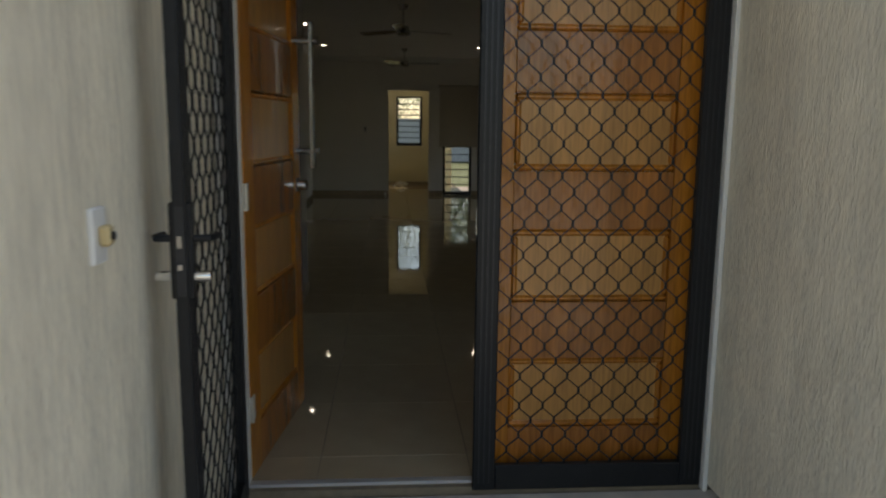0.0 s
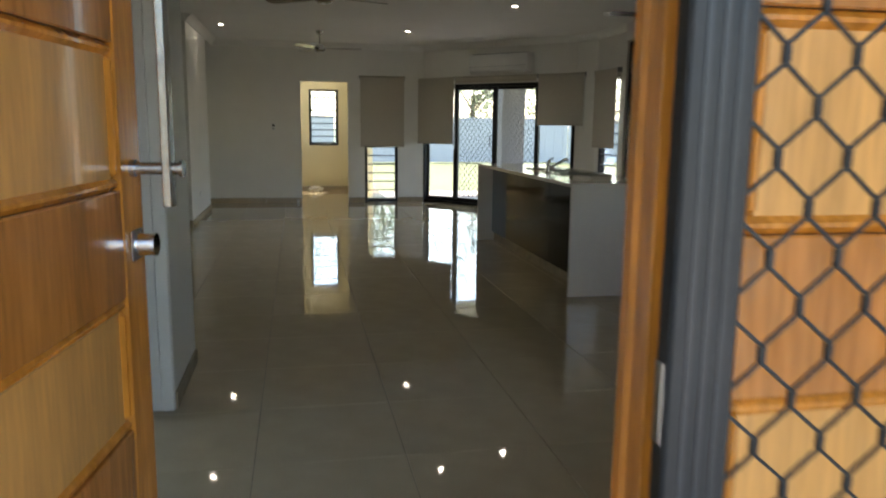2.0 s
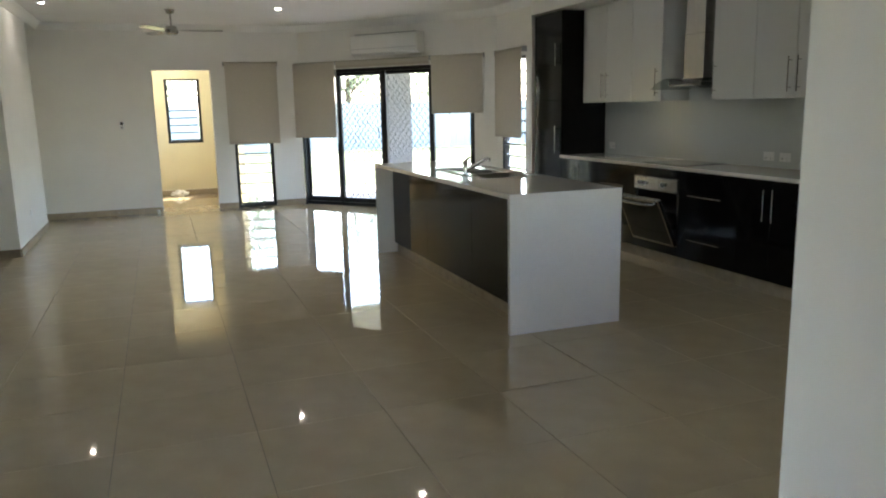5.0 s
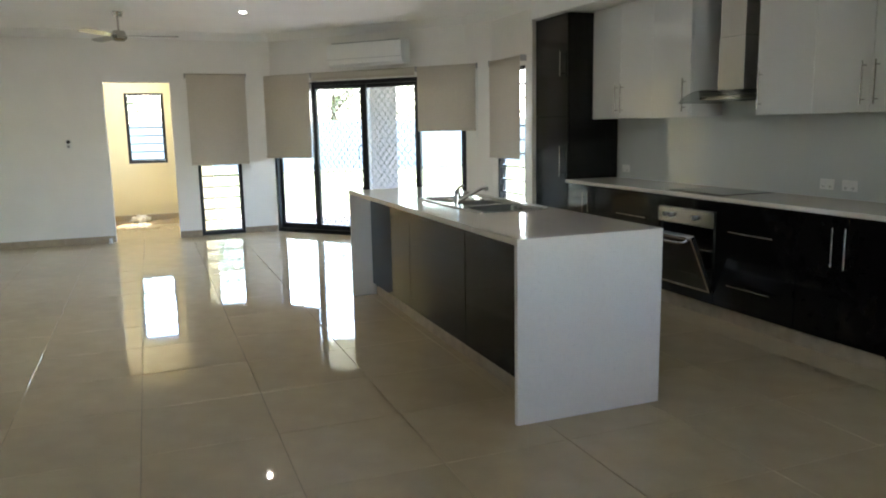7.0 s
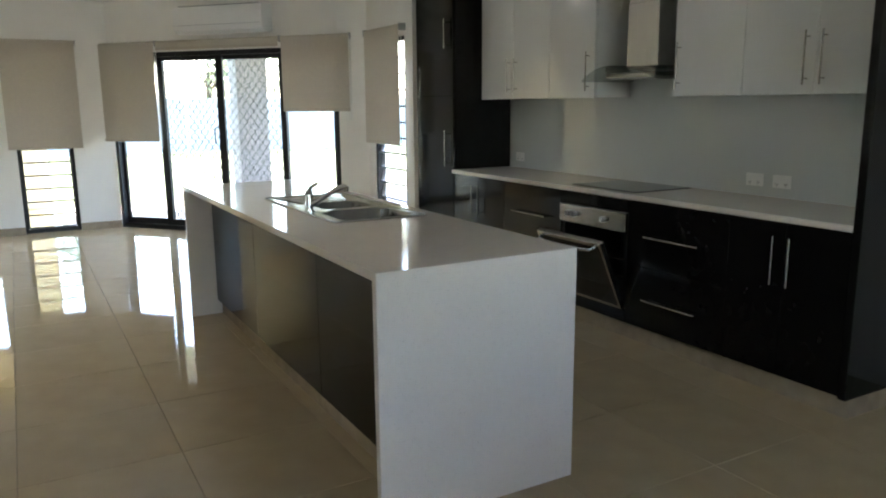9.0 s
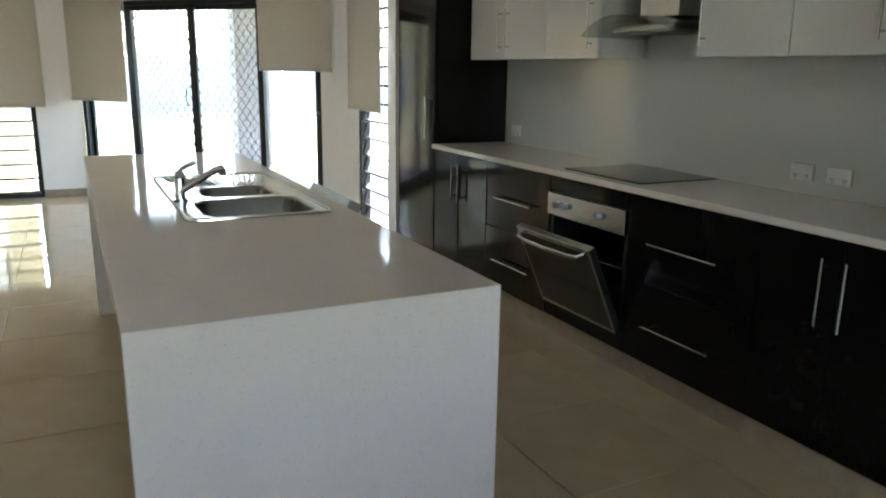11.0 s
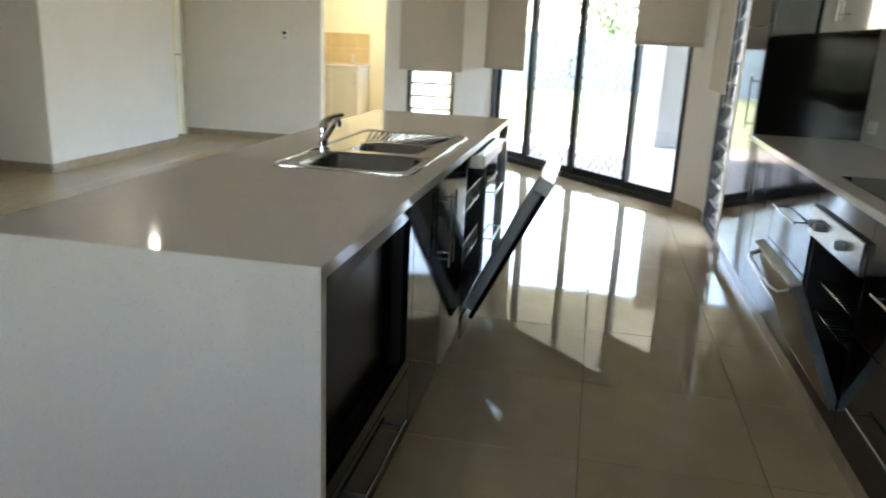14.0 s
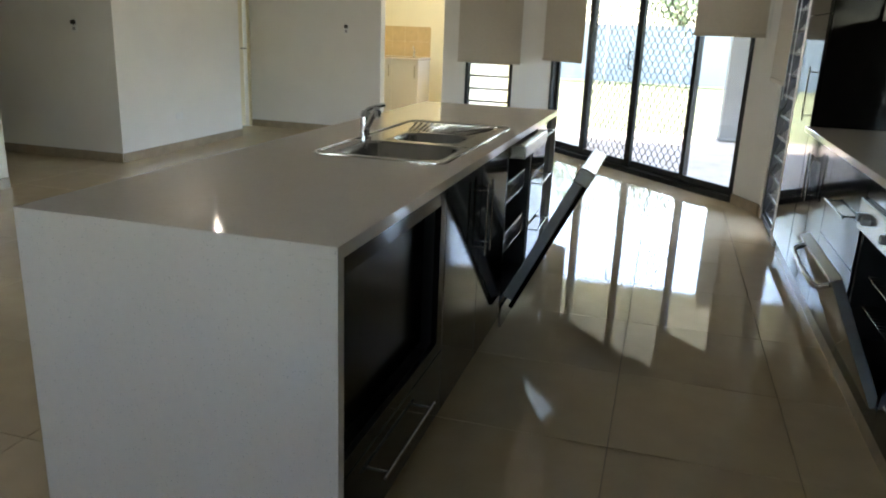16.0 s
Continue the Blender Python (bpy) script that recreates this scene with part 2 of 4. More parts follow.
def skirting(p, q, h=0.085, d=0.012):
    """Tile skirting on the room side (right of the way from p to q is the room)."""
    n = math.hypot(q[0] - p[0], q[1] - p[1])
    bm = bmesh.new()
    k = max(1, round(n / 0.612))
    for i in range(k):
        box(bm, i * n / k + 0.001, (i + 1) * n / k - 0.001, -d, -0.001, 0, h, bev=0.0015)
    return solid("baseboard", bm, SKIRT, "tan glazed tile skirting along the wall foot", "skirting", "structure", m=along(p, q))


# ---- structure ----
H = 2.7
BX, BY = 5.6, 16.33                       # garden wall lines
SA, SB = (3.45, 16.33), (5.42, 14.10)     # the slanted glass door wall
SL = math.hypot(SB[0] - SA[0], SB[1] - SA[1])
SLANT = along(SA, SB)

wall("wall_back", 3.45 + 0.62, H, 0.12, pose(-0.62, BY, 0), PAINT, [(1.95, 2.755, 0, 2.067), (3.04, 3.62, 0, 2.06)])
wall("wall_slant", SL, H, 0.12, SLANT, PAINT, [(0.0, SL, 0, 2.04)])
wall("wall_pier", math.hypot(0.18, 0.36), H, 0.12, along(SB, (BX, 13.74)), PAINT)
wall("wall_garden_side", 1.0, H, 0.12, pose(BX, 13.74, 0, 0, 0, -90), PAINT, [(0.14, 0.84, 0, 2.06)])
wall("wall_kitchen_return", 0.55, H, 0.12, pose(BX + 0.12, 12.62, 0), PAINT)
wall("wall_kitchen", 7.3, H, 0.12, pose(6.152, 12.745, 0, 0, 0, -90), PAINT)
wall("wall_kitchen_end", 3.51, H, 0.12, pose(6.27, 5.62, 0, 0, 0, 180), PAINT, [(1.30, 2.32, 0.85, 2.10)])
wall("wall_entry_side", 1.65, H, 0.12, pose(2.636, 5.738, 0, 0, 0, -90), PAINT)
wall("wall_entry_left", 2.61, H, 0.10, pose(0.54, 4.09, 0, 0, 0, 90), PAINT, [(1.45, 2.40, 0, 2.08)])
# unseen room added beyond the doorway; its window hole brings daylight into the entry
wall("wall_unseen_room_left", 2.85, H, 0.12, pose(-2.6, 3.97, 0, 0, 0, 90), PAINT, [(0.5, 2.3, 0.5, 2.15)])
wall("wall_unseen_room_front", 2.88, H, 0.12, pose(-2.6, 3.97, 0), PAINT)
wall("wall_unseen_room_back", 2.35, H, 0.12, pose(-2.6, 6.702, 0), PAINT)
solid("wall_nib", boxes((-0.25, 0.66, 6.70, 7.43, 0, H)), PAINT, "off-white painted wall nib beside the entry", "wall", "structure")
wall("wall_living", 4.57, H, 0.12, pose(-0.13, 7.43, 0, 0, 0, 90), PAINT)
wall("wall_hall_near", 2.6, H, 0.12, pose(-2.85, 11.88, 0), PAINT)
wall("wall_hall_end", 1.6, H, 0.12, pose(-2.85, 11.9, 0, 0, 0, 90), PAINT)
solid("wall_hall_block", boxes((-2.9, -0.1, 13.3, 15.43, 0, H)), PAINT, "off-white painted wall block between hall and passage", "wall", "structure")
wall("wall_passage_end", 0.9, H, 0.1, pose(-0.5, 15.43, 0, 0, 0, 90), PAINT, [(0.06, 0.84, 0, 2.05)])
# laundry
wall("wall_laundry_back", 2.5, H, 0.12, pose(0.3, 18.8, 0), WARM_LIT, [(1.21, 1.80, 0.92, 2.04)], "laundry wall with warm light put into its cream paint")
wall("wall_laundry_left", 2.5, H, 0.12, pose(0.36, 16.45, 0, 0, 0, 90), WARM_LIT, label="laundry wall with warm light put into its cream paint")
wall("wall_laundry_right", 2.33, H, 0.12, pose(2.33, 18.8, 0, 0, 0, -90), WARM_LIT, [(0.5, 1.15, 0.92, 2.04)], "laundry wall with warm light put into its cream paint")
solid("wall_laundry_front", boxes((0.36, 1.33, 16.452, 16.47, 0, H), (2.135, 2.33, 16.452, 16.47, 0, H), (1.33, 2.135, 16.452, 16.47, 2.067, H)), WARM_LIT, "laundry wall with warm light put into its cream paint", "wall", "structure")
# front of the house and porch
wall("wall_front_left", 0.5, H, 0.12, pose(0.28, 3.97, 0), PAINT)
wall("wall_front_right", 0.25, H, 0.12, pose(2.562, 3.97, 0), PAINT)
solid("wall_front_head", boxes((0.78, 2.562, 3.97, 4.09, 2.09, H)), PAINT, "painted wall over the front doors", "wall", "structure")
wall("wall_porch_left", 1.72, H, 0.15, pose(0.74, 2.25, 0, 0, 0, 90), RENDER, label="beige textured render porch wall")
wall("wall_porch_right", 1.36, H, 0.15, pose(2.585, 3.965, 0, 0, 0, -90), RENDER, label="beige textured render porch wall")
# unseen soffit; its depth sets how much sun and sky reach the porch
solid("unseen_porch_soffit", boxes((0.5, 2.9, 3.05, 3.97, H, H + 0.1)), CEIL, "unseen porch soffit added to keep direct sun off the walls", "ceiling", "structure")
solid("ceiling", boxes((-3.0, 6.4, 3.972, 16.46, H + 0.002, H + 0.15), (-3.0, 2.46, 16.46, 19.0, H + 0.002, H + 0.15)), CEIL, "white flat plasterboard ceiling", "ceiling", "structure")
solid("bulkhead", boxes((5.52, 6.152, 8.40, 12.62, 2.475, H), bev=0.004), CEIL, "white bulkhead over the kitchen cupboards", "bulkhead", "structure")


def cornice(p, q):
    n = math.hypot(q[0] - p[0], q[1] - p[1])
    bm = bmesh.new()
    prof = [(0, -0.09), (-0.006, -0.09), (-0.02, -0.075), (-0.05, -0.035), (-0.078, -0.012), (-0.09, -0.006), (-0.09, 0), (0, 0)]
    rings = [[bm.verts.new((x, y - 0.001, H + z)) for y, z in prof] for x in (0, n)]
    for k in range(len(prof)):
        j = (k + 1) % len(prof)
        bm.faces.new((rings[0][k], rings[0][j], rings[1][j], rings[1][k]))
    bm.faces.new(rings[0]), bm.faces.new(rings[1])
    return solid("cornice", bm, CEIL, "white coved plaster cornice", "cornice", "structure", m=along(p, q))


for p, q in (((-0.1, BY), SA), (SA, SB), (SB, (BX, 13.74)), ((BX, 13.74), (BX, 12.62)), ((-0.1, 13.3), (-0.1, BY)), ((-2.8, 13.3), (-0.1, 13.3)), ((-0.13, 7.43), (-0.13, 12.0)), ((2.636, 5.738), (2.636, 4.09))):
    cornice(p, q)
for p, q in (((-0.5, BY), (1.33, BY)), ((2.135, BY), (2.42, BY)), ((3.0, BY), SA), (SB, (BX, 13.74)), ((BX, 13.74), (BX, 13.6)), ((-0.1, 13.3), (-0.1, 15.43)), ((-2.8, 13.3), (-0.1, 13.3)),
             ((-0.13, 7.43), (-0.13, 12.0)), ((0.66, 6.7), (0.66, 7.43)), ((2.636, 5.738), (2.636, 4.1)), ((0.36, 18.8), (2.33, 18.8)), ((0.36, 16.5), (0.36, 18.8)), ((2.33, 18.8), (2.33, 16.5))):
    skirting(p, q)

# slab, patio, garden
bm = bmesh.new()
out = [(-3, 3.9), (6.3, 3.9), (6.3, 12.7), (5.7, 12.8), (5.7, 13.76), (5.5, 14.16), (3.53, 16.4), (2.45, 16.42), (2.45, 18.95), (-3, 18.95)]
top = [bm.verts.new((x, y, -0.005)) for x, y in out]
low = [bm.verts.new((x, y, -0.2)) for x, y in out]
bm.faces.new(top), bm.faces.new(low[::-1])
for i in range(len(out)):
    j = (i + 1) % len(out)
    bm.faces.new((top[i], low[i], low[j], top[j]))
FLOOR = solid("floor", bm, GROUT, "polished beige porcelain tile floor with thin dark joints", "floor", "structure")
ground = solid("ground", boxes((-300, 300, -300, 300, -0.4, -0.14)), GRASS, "sunlit mown green lawn", "lawn", "structure")
solid("pavement", boxes((-3.2, 9.0, 12.0, 19.2, -0.139, -0.06), bev=0.01), PATIO, "pinkish grey broom-finished concrete patio slab", "patio", "structure")
# unseen pale ground, added as a reflector for the porch and window_5
solid("driveway", boxes((-14.0, 8.0, -14.0, 1.2, -0.139, -0.07)), CONC, "unseen pale concrete slab added to bounce light into the porch", "driveway", "structure")
solid("path", boxes((2.95, 8.0, 1.2, 5.48, -0.139, -0.07)), CONC, "unseen pale concrete strip added to bounce warm light into the front window", "path", "structure")
# unseen overhang, added to cut the sky light entering window_5
solid("eave", boxes((2.76, 6.5, 3.0, 5.49, 2.45, 2.55)), CEIL, "unseen eave added to keep blue sky light off the front window", "eave", "structure")
solid("porch_floor", boxes((0.5, 2.9, 1.2, 3.88, -0.139, -0.03)), CONC, "pale tiled porch floor", "porch", "structure")
solid("patio_roof", boxes((2.47, 9.0, 16.47, 19.4, 2.58, 2.72)), CEIL, "white lined patio roof", "roof", "structure")


# ---- windows, doors ----
def grille(w, h, t=0.0022):
    """Expanded diamond security mesh of size w x h in the local xz plane."""
    bm = bmesh.new()
    px, pz, node = 0.094, 0.114, 0.010
    cols, rows = max(1, round(w / px)), max(1, round(h / pz))
    px, pz = w / cols, h / rows

    def strip(a, b, wd):
        d = Vector(b) - Vector(a)
        ang = math.atan2(d.x, d.z)
        m = Matrix.Translation((Vector(a) + Vector(b)) / 2) @ Matrix.Rotation(ang, 4, "Y") @ Matrix.Diagonal((wd, t * 2.2, d.length * 1.04, 1))
        bmesh.ops.create_cube(bm, size=1, matrix=m)
    for i in range(cols * 2):
        for k in range(rows * 2):
            if (i + k) % 2 == 0:
                a, b = (i * px / 2, 0, k * pz / 2 + node), ((i + 1) * px / 2, 0, (k + 1) * pz / 2 - node)
            else:
                a, b = ((i + 1) * px / 2, 0, k * pz / 2 + node), (i * px / 2, 0, (k + 1) * pz / 2 - node)
            strip(a, b, t * 2)
    for i in range(cols * 2 + 1):
        for k in range(rows * 2 + 1):
            if (i + k) % 2 == 0:
                box(bm, i * px / 2 - t * 2, i * px / 2 + t * 2, -t * 1.6, t * 1.6, k * pz / 2 - node, k * pz / 2 + node)
    return bm


def frame_bars(w, h, side, top, bottom, d0, d1, bev=0.003):
    """Four bars of a frame in the local xz plane, d0..d1 deep."""
    return boxes((0, side, d0, d1, 0, h), (w - side, w, d0, d1, 0, h), (side, w - side, d0, d1, 0, bottom), (side, w - side, d0, d1, h - top, h), bev=bev)


def louvre_window(name, w, h, m, blades, label="black-framed louvre window with clear glass blades"):
    win = thing(name, label, "window", m, kind="structure")
    part("window_frame", frame_bars(w, h, 0.035, 0.035, 0.045, 0.01, 0.10), BLACKAL, win)
    pitch = (h - 0.09) / blades
    bm = boxes((0.036, w - 0.036, -0.003, 0.003, -pitch * 0.54, pitch * 0.54))
    blade = finish(bm, "pane", GLASS, False)
    bm = boxes((0.035, 0.050, -0.006, 0.006, -pitch * 0.5, pitch * 0.5), (w - 0.050, w - 0.035, -0.006, 0.006, -pitch * 0.5, pitch * 0.5), (0.05, w - 0.05, -0.009, 0.009, -pitch * 0.54, -pitch * 0.54 + 0.016))
    clip = finish(bm, "clip", BLACKAL)
    for i in range(blades):
        z = 0.05 + pitch * (i + 0.5)
        for me in (blade, clip):
            ob = new(me.name, me)
            ob.parent = win
            ob.matrix_basis = pose(0, 0.055, z, -18)
            if me is blade:
                ob.visible_shadow = False
    return win


louvre_window("window_1", 0.58, 2.05, pose(2.42, BY, 0.005), 13)
louvre_window("window_2", 0.70, 2.05, pose(BX, 13.60, 0.005, 0, 0, -90), 13)
louvre_window("window_3", 0.59, 1.12, pose(1.51, 18.8, 0.92), 8)
louvre_window("window_4", 0.65, 1.12, pose(2.33, 18.3, 0.92, 0, 0, -90), 8)


def roller_blind(w, top, bottom, m, label, chain=True):
    """A roller blind hung on local x from 0 to w; the wall is at y=0."""
    b = thing("roller_blind", label, "blind", m, group="roller blinds on the garden windows")
    bm = rods(((0.0, -0.045, top), (w, -0.045, top), 0.026), seg=20)
    part("roller", bm, BLIND, b)
    part("bracket", boxes((-0.012, -0.002, -0.075, -0.002, top - 0.035, top + 0.03), bev=0.002), GREYP, b)
    part("bracket", boxes((w + 0.002, w + 0.012, -0.075, -0.002, top - 0.035, top + 0.03), bev=0.002), GREYP, b)
    bm = bmesh.new()
    n = 18
    rows = []
    for i in range(n + 1):
        x = 0.008 + (w - 0.016) * i / n
        rows.append([(x, -0.0715 + 0.002 * math.sin(i * 1.3 + k * 0.9) * k / 6, top + (bottom - top) * k / 6) for k in range(7)])
    front = [[bm.verts.new(p) for p in r] for r in rows]
    back = [[bm.verts.new((p[0], p[1] + 0.0012, p[2])) for p in r] for r in rows]
    for i in range(n):
        for k in range(6):
            bm.faces.new((front[i][k], front[i][k + 1], front[i + 1][k + 1], front[i + 1][k]))
            bm.faces.new((back[i][k], back[i + 1][k], back[i + 1][k + 1], back[i][k + 1]))
    part("fabric", bm, BLIND, b)
    part("bottom_bar", boxes((0.006, w - 0.006, -0.078, -0.064, bottom - 0.016, bottom + 0.014), bev=0.003), BAR, b)
    if chain:
        part("chain", rods(((w + 0.006, -0.05, top), (w + 0.006, -0.05, bottom - 0.1), 0.003), ((w + 0.006, -0.075, top), (w + 0.006, -0.075, bottom - 0.1), 0.003), seg=6), WHITEP, b)
    return b


roller_blind(0.77, 2.15, 0.985, pose(2.335, BY, 0), "beige fabric roller blind half drawn over a louvre window")
roller_blind(0.86, 2.13, 1.05, SLANT @ pose(-0.14, 0, 0), "beige fabric roller blind half drawn beside the glass doors")
roller_blind(1.58, 2.13, 2.07, SLANT @ pose(0.74, 0, 0), "beige fabric roller blind rolled up over the glass doors", False)
roller_blind(0.80, 2.13, 1.385, SLANT @ pose(2.345, 0, 0), "beige fabric roller blind drawn down a third")
roller_blind(0.78, 2.13, 1.075, pose(BX, 13.66, 0, 0, 0, -90), "beige fabric roller blind over the side louvre window")


def sliding_doors():
    d = thing("door_1", "black aluminium sliding glass doors with diamond security mesh", "sliding door", SLANT, kind="structure")
    part("door_frame", frame_bars(SL, 2.04, 0.045, 0.05, 0.05, 0.0, 0.11), BLACKAL, d)
    spans = [(0.045, 0.72, 0.065), (0.645, 1.535, 0.03), (1.42, 2.315, 0.065), (2.285, SL - 0.045, 0.03)]
    for i, (a, b, y) in enumerate(spans):
        wd = b - a
        panel = part("door_panel", frame_bars(wd, 1.94, 0.085 if 0 < i < 3 else 0.035, 0.05, 0.07, 0, 0.03), BLACKAL, d)
        panel.matrix_basis = pose(a, y, 0.05)
        g = part("pane", boxes((0.03, wd - 0.03, 0.012, 0.018, 0.05, 1.90)), GLASS, panel)
        g.visible_shadow = False
        if 0 < i < 3:
            s = part("security_mesh", grille(wd - 0.16, 1.83, 0.0024), BLACKAL, panel, "dark diamond security mesh")
            s.matrix_basis = pose(0.08, 0.042, 0.065)
    hb = tube([(1.43, 0.03, 1.02), (1.43, -0.015, 1.03), (1.43, -0.02, 1.06), (1.43, -0.02, 1.16), (1.43, -0.015, 1.19), (1.43, 0.03, 1.20)], 0.007)
    part("handle", hb, BLACKAL, d)
    part("lock_plate", boxes((1.465, 1.50, 0.022, 0.03, 1.0, 1.22), bev=0.002), BLACKAL, d)
    return d


sliding_doors()
louvre_window("window_5", 1.02, 1.25, pose(4.97, 5.62, 0.85, 0, 0, 180), 9)


def timber_leaf(name, m, w, label, swing):
    """A panelled entrance leaf: local x from hinge to lock stile, outside face at y=0, body towards +y."""
    d = thing(name, label, "door", m, kind="structure")
    hgt, th = 2.04, 0.04
    a, b = 0.125, w - 0.12
    part("stile", boxes((0, a, 0, th, 0, hgt), bev=0.002), WOOD, d)
    part("stile", boxes((b, w, 0, th, 0, hgt), bev=0.002), WOOD, d)
    part("rail", boxes((a, b, 0.001, th - 0.001, 0, 0.19), bev=0.002), WOODD, d)
    part("rail", boxes((a, b, 0.001, th - 0.001, 1.985, hgt), bev=0.002), WOODD, d)
    lights = [(0.19, 0.47), (0.70, 0.98), (1.205, 1.49), (1.715, 1.985)]
    for lo, hi in lights:
        pn = part("panel", boxes((a + 0.02, b - 0.02, 0.013, th - 0.013, lo + 0.02, hi - 0.02)), WOODL, d, "paler timber panel")
        for x0, x1, z0, z1 in ((a, b, lo, lo + 0.024), (a, b, hi - 0.024, hi), (a, a + 0.024, lo + 0.024, hi - 0.024), (b - 0.024, b, lo + 0.024, hi - 0.024)):
            part("moulding", boxes((x0, x1, 0.004, th - 0.004, z0, z1), bev=0.009), WOOD, pn)
    for lo, hi in ((0.47, 0.70), (0.98, 1.205), (1.49, 1.715)):
        part("rail", boxes((a, b, 0.002, th - 0.002, lo + 0.001, hi - 0.001), bev=0.003), WOODD, d)
    for z in (0.28, 1.10, 1.86) if swing else ():
        part("hinge", boxes((0.0, 0.045, -0.003, 0.0, z - 0.05, z + 0.05), (-0.004, 0.0, -0.004, th * 0.6, z - 0.05, z + 0.05), bev=0.0008), HINGE, d)
        part("knuckle", rods(((0.0, -0.006, z - 0.05), (0.0, -0.006, z + 0.05), 0.007), seg=12), HINGE, d)
    if swing:
        hx = w - 0.06
        bm = boxes((hx - 0.017, hx + 0.017, -0.086, -0.066, 1.165, 1.83), bev=0.003)
        bar = part("pull_handle", bm, STEEL, d, "long brushed steel bar handle")
        for z in (1.245, 1.745):
            part("standoff", rods(((hx, -0.10, z), (hx, -0.0, z), 0.013), ((hx, -0.108, z), (hx, -0.10, z), 0.018), ((hx, -0.010, z), (hx, 0.0, z), 0.018), seg=18), STEEL, bar)
        lk = part("deadlock", boxes((hx - 0.032, hx + 0.032, -0.008, 0.0, 1.085 - 0.032, 1.085 + 0.032), bev=0.003), STEEL, d)
        part("cylinder", rods(((hx, -0.045, 1.085), (hx, -0.008, 1.085), 0.024), seg=20), CHROME, lk)
        part("strike", boxes((w, w + 0.002, 0.006, 0.034, 1.0, 1.17), bev=0.0005), STEEL, d)
    else:
        part("astragal", boxes((-0.004, 0.036, 0.0405, 0.088, 0.0, hgt), bev=0.012), WOOD, d, "rounded timber meeting stile")
        part("strike", boxes((w, w + 0.002, 0.006, 0.034, 1.02, 1.16), bev=0.0005), STEEL, d)
    return d


LEAF_W = 0.862
timber_leaf("door_2", pose(0.812, 3.985, 0.008, 0, 0, 83), LEAF_W, "open orange-stained timber panel door with steel bar handle", True)
door = timber_leaf("door_3", pose(2.548, 4.025, 0.008, 0, 0, 180), LEAF_W, "closed orange-stained timber panel door behind the screen", False)
door.matrix_world = pose(1.684, 3.985, 0.008)

solid("door_jamb", boxes((0.78, 0.808, 3.93, 4.10, 0, 2.09), (2.552, 2.562, 3.93, 4.10, 0, 2.09), (0.808, 2.552, 3.93, 4.10, 2.055, 2.09), bev=0.002), TRIMW, "white painted timber door frame", "door frame", "structure")
solid("threshold", boxes((0.75, 2.57, 3.93, 3.97, -0.03, 0.006), bev=0.002), mat("pale aluminium", (0.72, 0.72, 0.70), 0.4, 0.6), "pale aluminium door sill strip", "sill", "structure")
solid("porch_trim", boxes((2.566, 2.584, 3.86, 3.93, -0.03, 2.1), (0.741, 0.765, 3.87, 3.93, -0.03, 2.1), bev=0.003), TRIMW, "white painted edge trim beside the screen doors", "trim", "structure")


def screen_leaf(name, m, w, label, lock_x, handle):
    """A security screen: frame and diamond mesh; local x from 0 to w, outside face at y=0."""
    d = thing(name, label, "screen door", m, kind="structure")
    h = 2.06
    part("door_frame", frame_bars(w, h, 0.085, 0.085, 0.10, 0, 0.032, 0.004), BLACKAL, d)
    bm = bmesh.new()
    for x in (0.02, 0.04, 0.06):
        box(bm, x, x + 0.006, -0.0015, 0.0, 0.03, h - 0.03)
        box(bm, w - x - 0.006, w - x, -0.0015, 0.0, 0.03, h - 0.03)
    part("frame_rib", bm, GREYAL, d)
    s = part("security_mesh", grille(w - 0.17, h - 0.185), BLACKAL, d, "black diamond security mesh")
    s.matrix_basis = pose(0.085, 0.020, 0.10)
    if handle:
        lk = part("lock_body", boxes((lock_x - 0.018, lock_x + 0.018, -0.012, 0.044, 0.96, 1.20), bev=0.004), BLACKAL, d)
        part("lever", tube([(lock_x, -0.012, 1.11), (lock_x, -0.05, 1.11), (lock_x + 0.02, -0.055, 1.11), (lock_x + 0.10, -0.055, 1.105)], 0.009), BLACKAL, lk)
        part("lever", tube([(lock_x, 0.044, 1.11), (lock_x, 0.08, 1.11), (lock_x + 0.02, 0.085, 1.11), (lock_x + 0.10, 0.085, 1.105)], 0.009), BLACKAL, lk)
        part("key_cylinder", rods(((lock_x, -0.05, 1.015), (lock_x, 0.082, 1.015), 0.014), seg=16), CHROME, lk)
        part("latch_plate", boxes((-0.003, 0.0, 0.004, 0.028, 0.97, 1.19), bev=0.0006), GREYAL, lk)
        part("latch", boxes((-0.008, -0.003, 0.010, 0.022, 1.09, 1.12), (-0.008, -0.003, 0.010, 0.022, 1.035, 1.05), bev=0.001), STEEL, lk)
    return d


screen_leaf("door_4", pose(0.853, 3.03, -0.015, 0, 0, 92.6), 0.86, "open black security screen door with diamond mesh", 0.03, True)
screen_leaf("door_5", pose(1.662, 3.885, -0.015), 0.90, "closed black security screen door with diamond mesh", 0.03, False)
solid("door_strike", boxes((1.6585, 1.6615, 3.893, 3.91, 0.98, 1.08), bev=0.0006), STEEL, "small steel strike plate on the screen door edge", "strike plate")

# plain painted passage door with white architrave
pd = thing("door_6", "closed cream painted flush door in the passage", "door", pose(-0.5, 15.49, 0, 0, 0, 90), kind="structure")
part("door_leaf", boxes((0.02, 0.76, 0.04, 0.075, 0.01, 2.03), bev=0.002), CREAMT, pd)
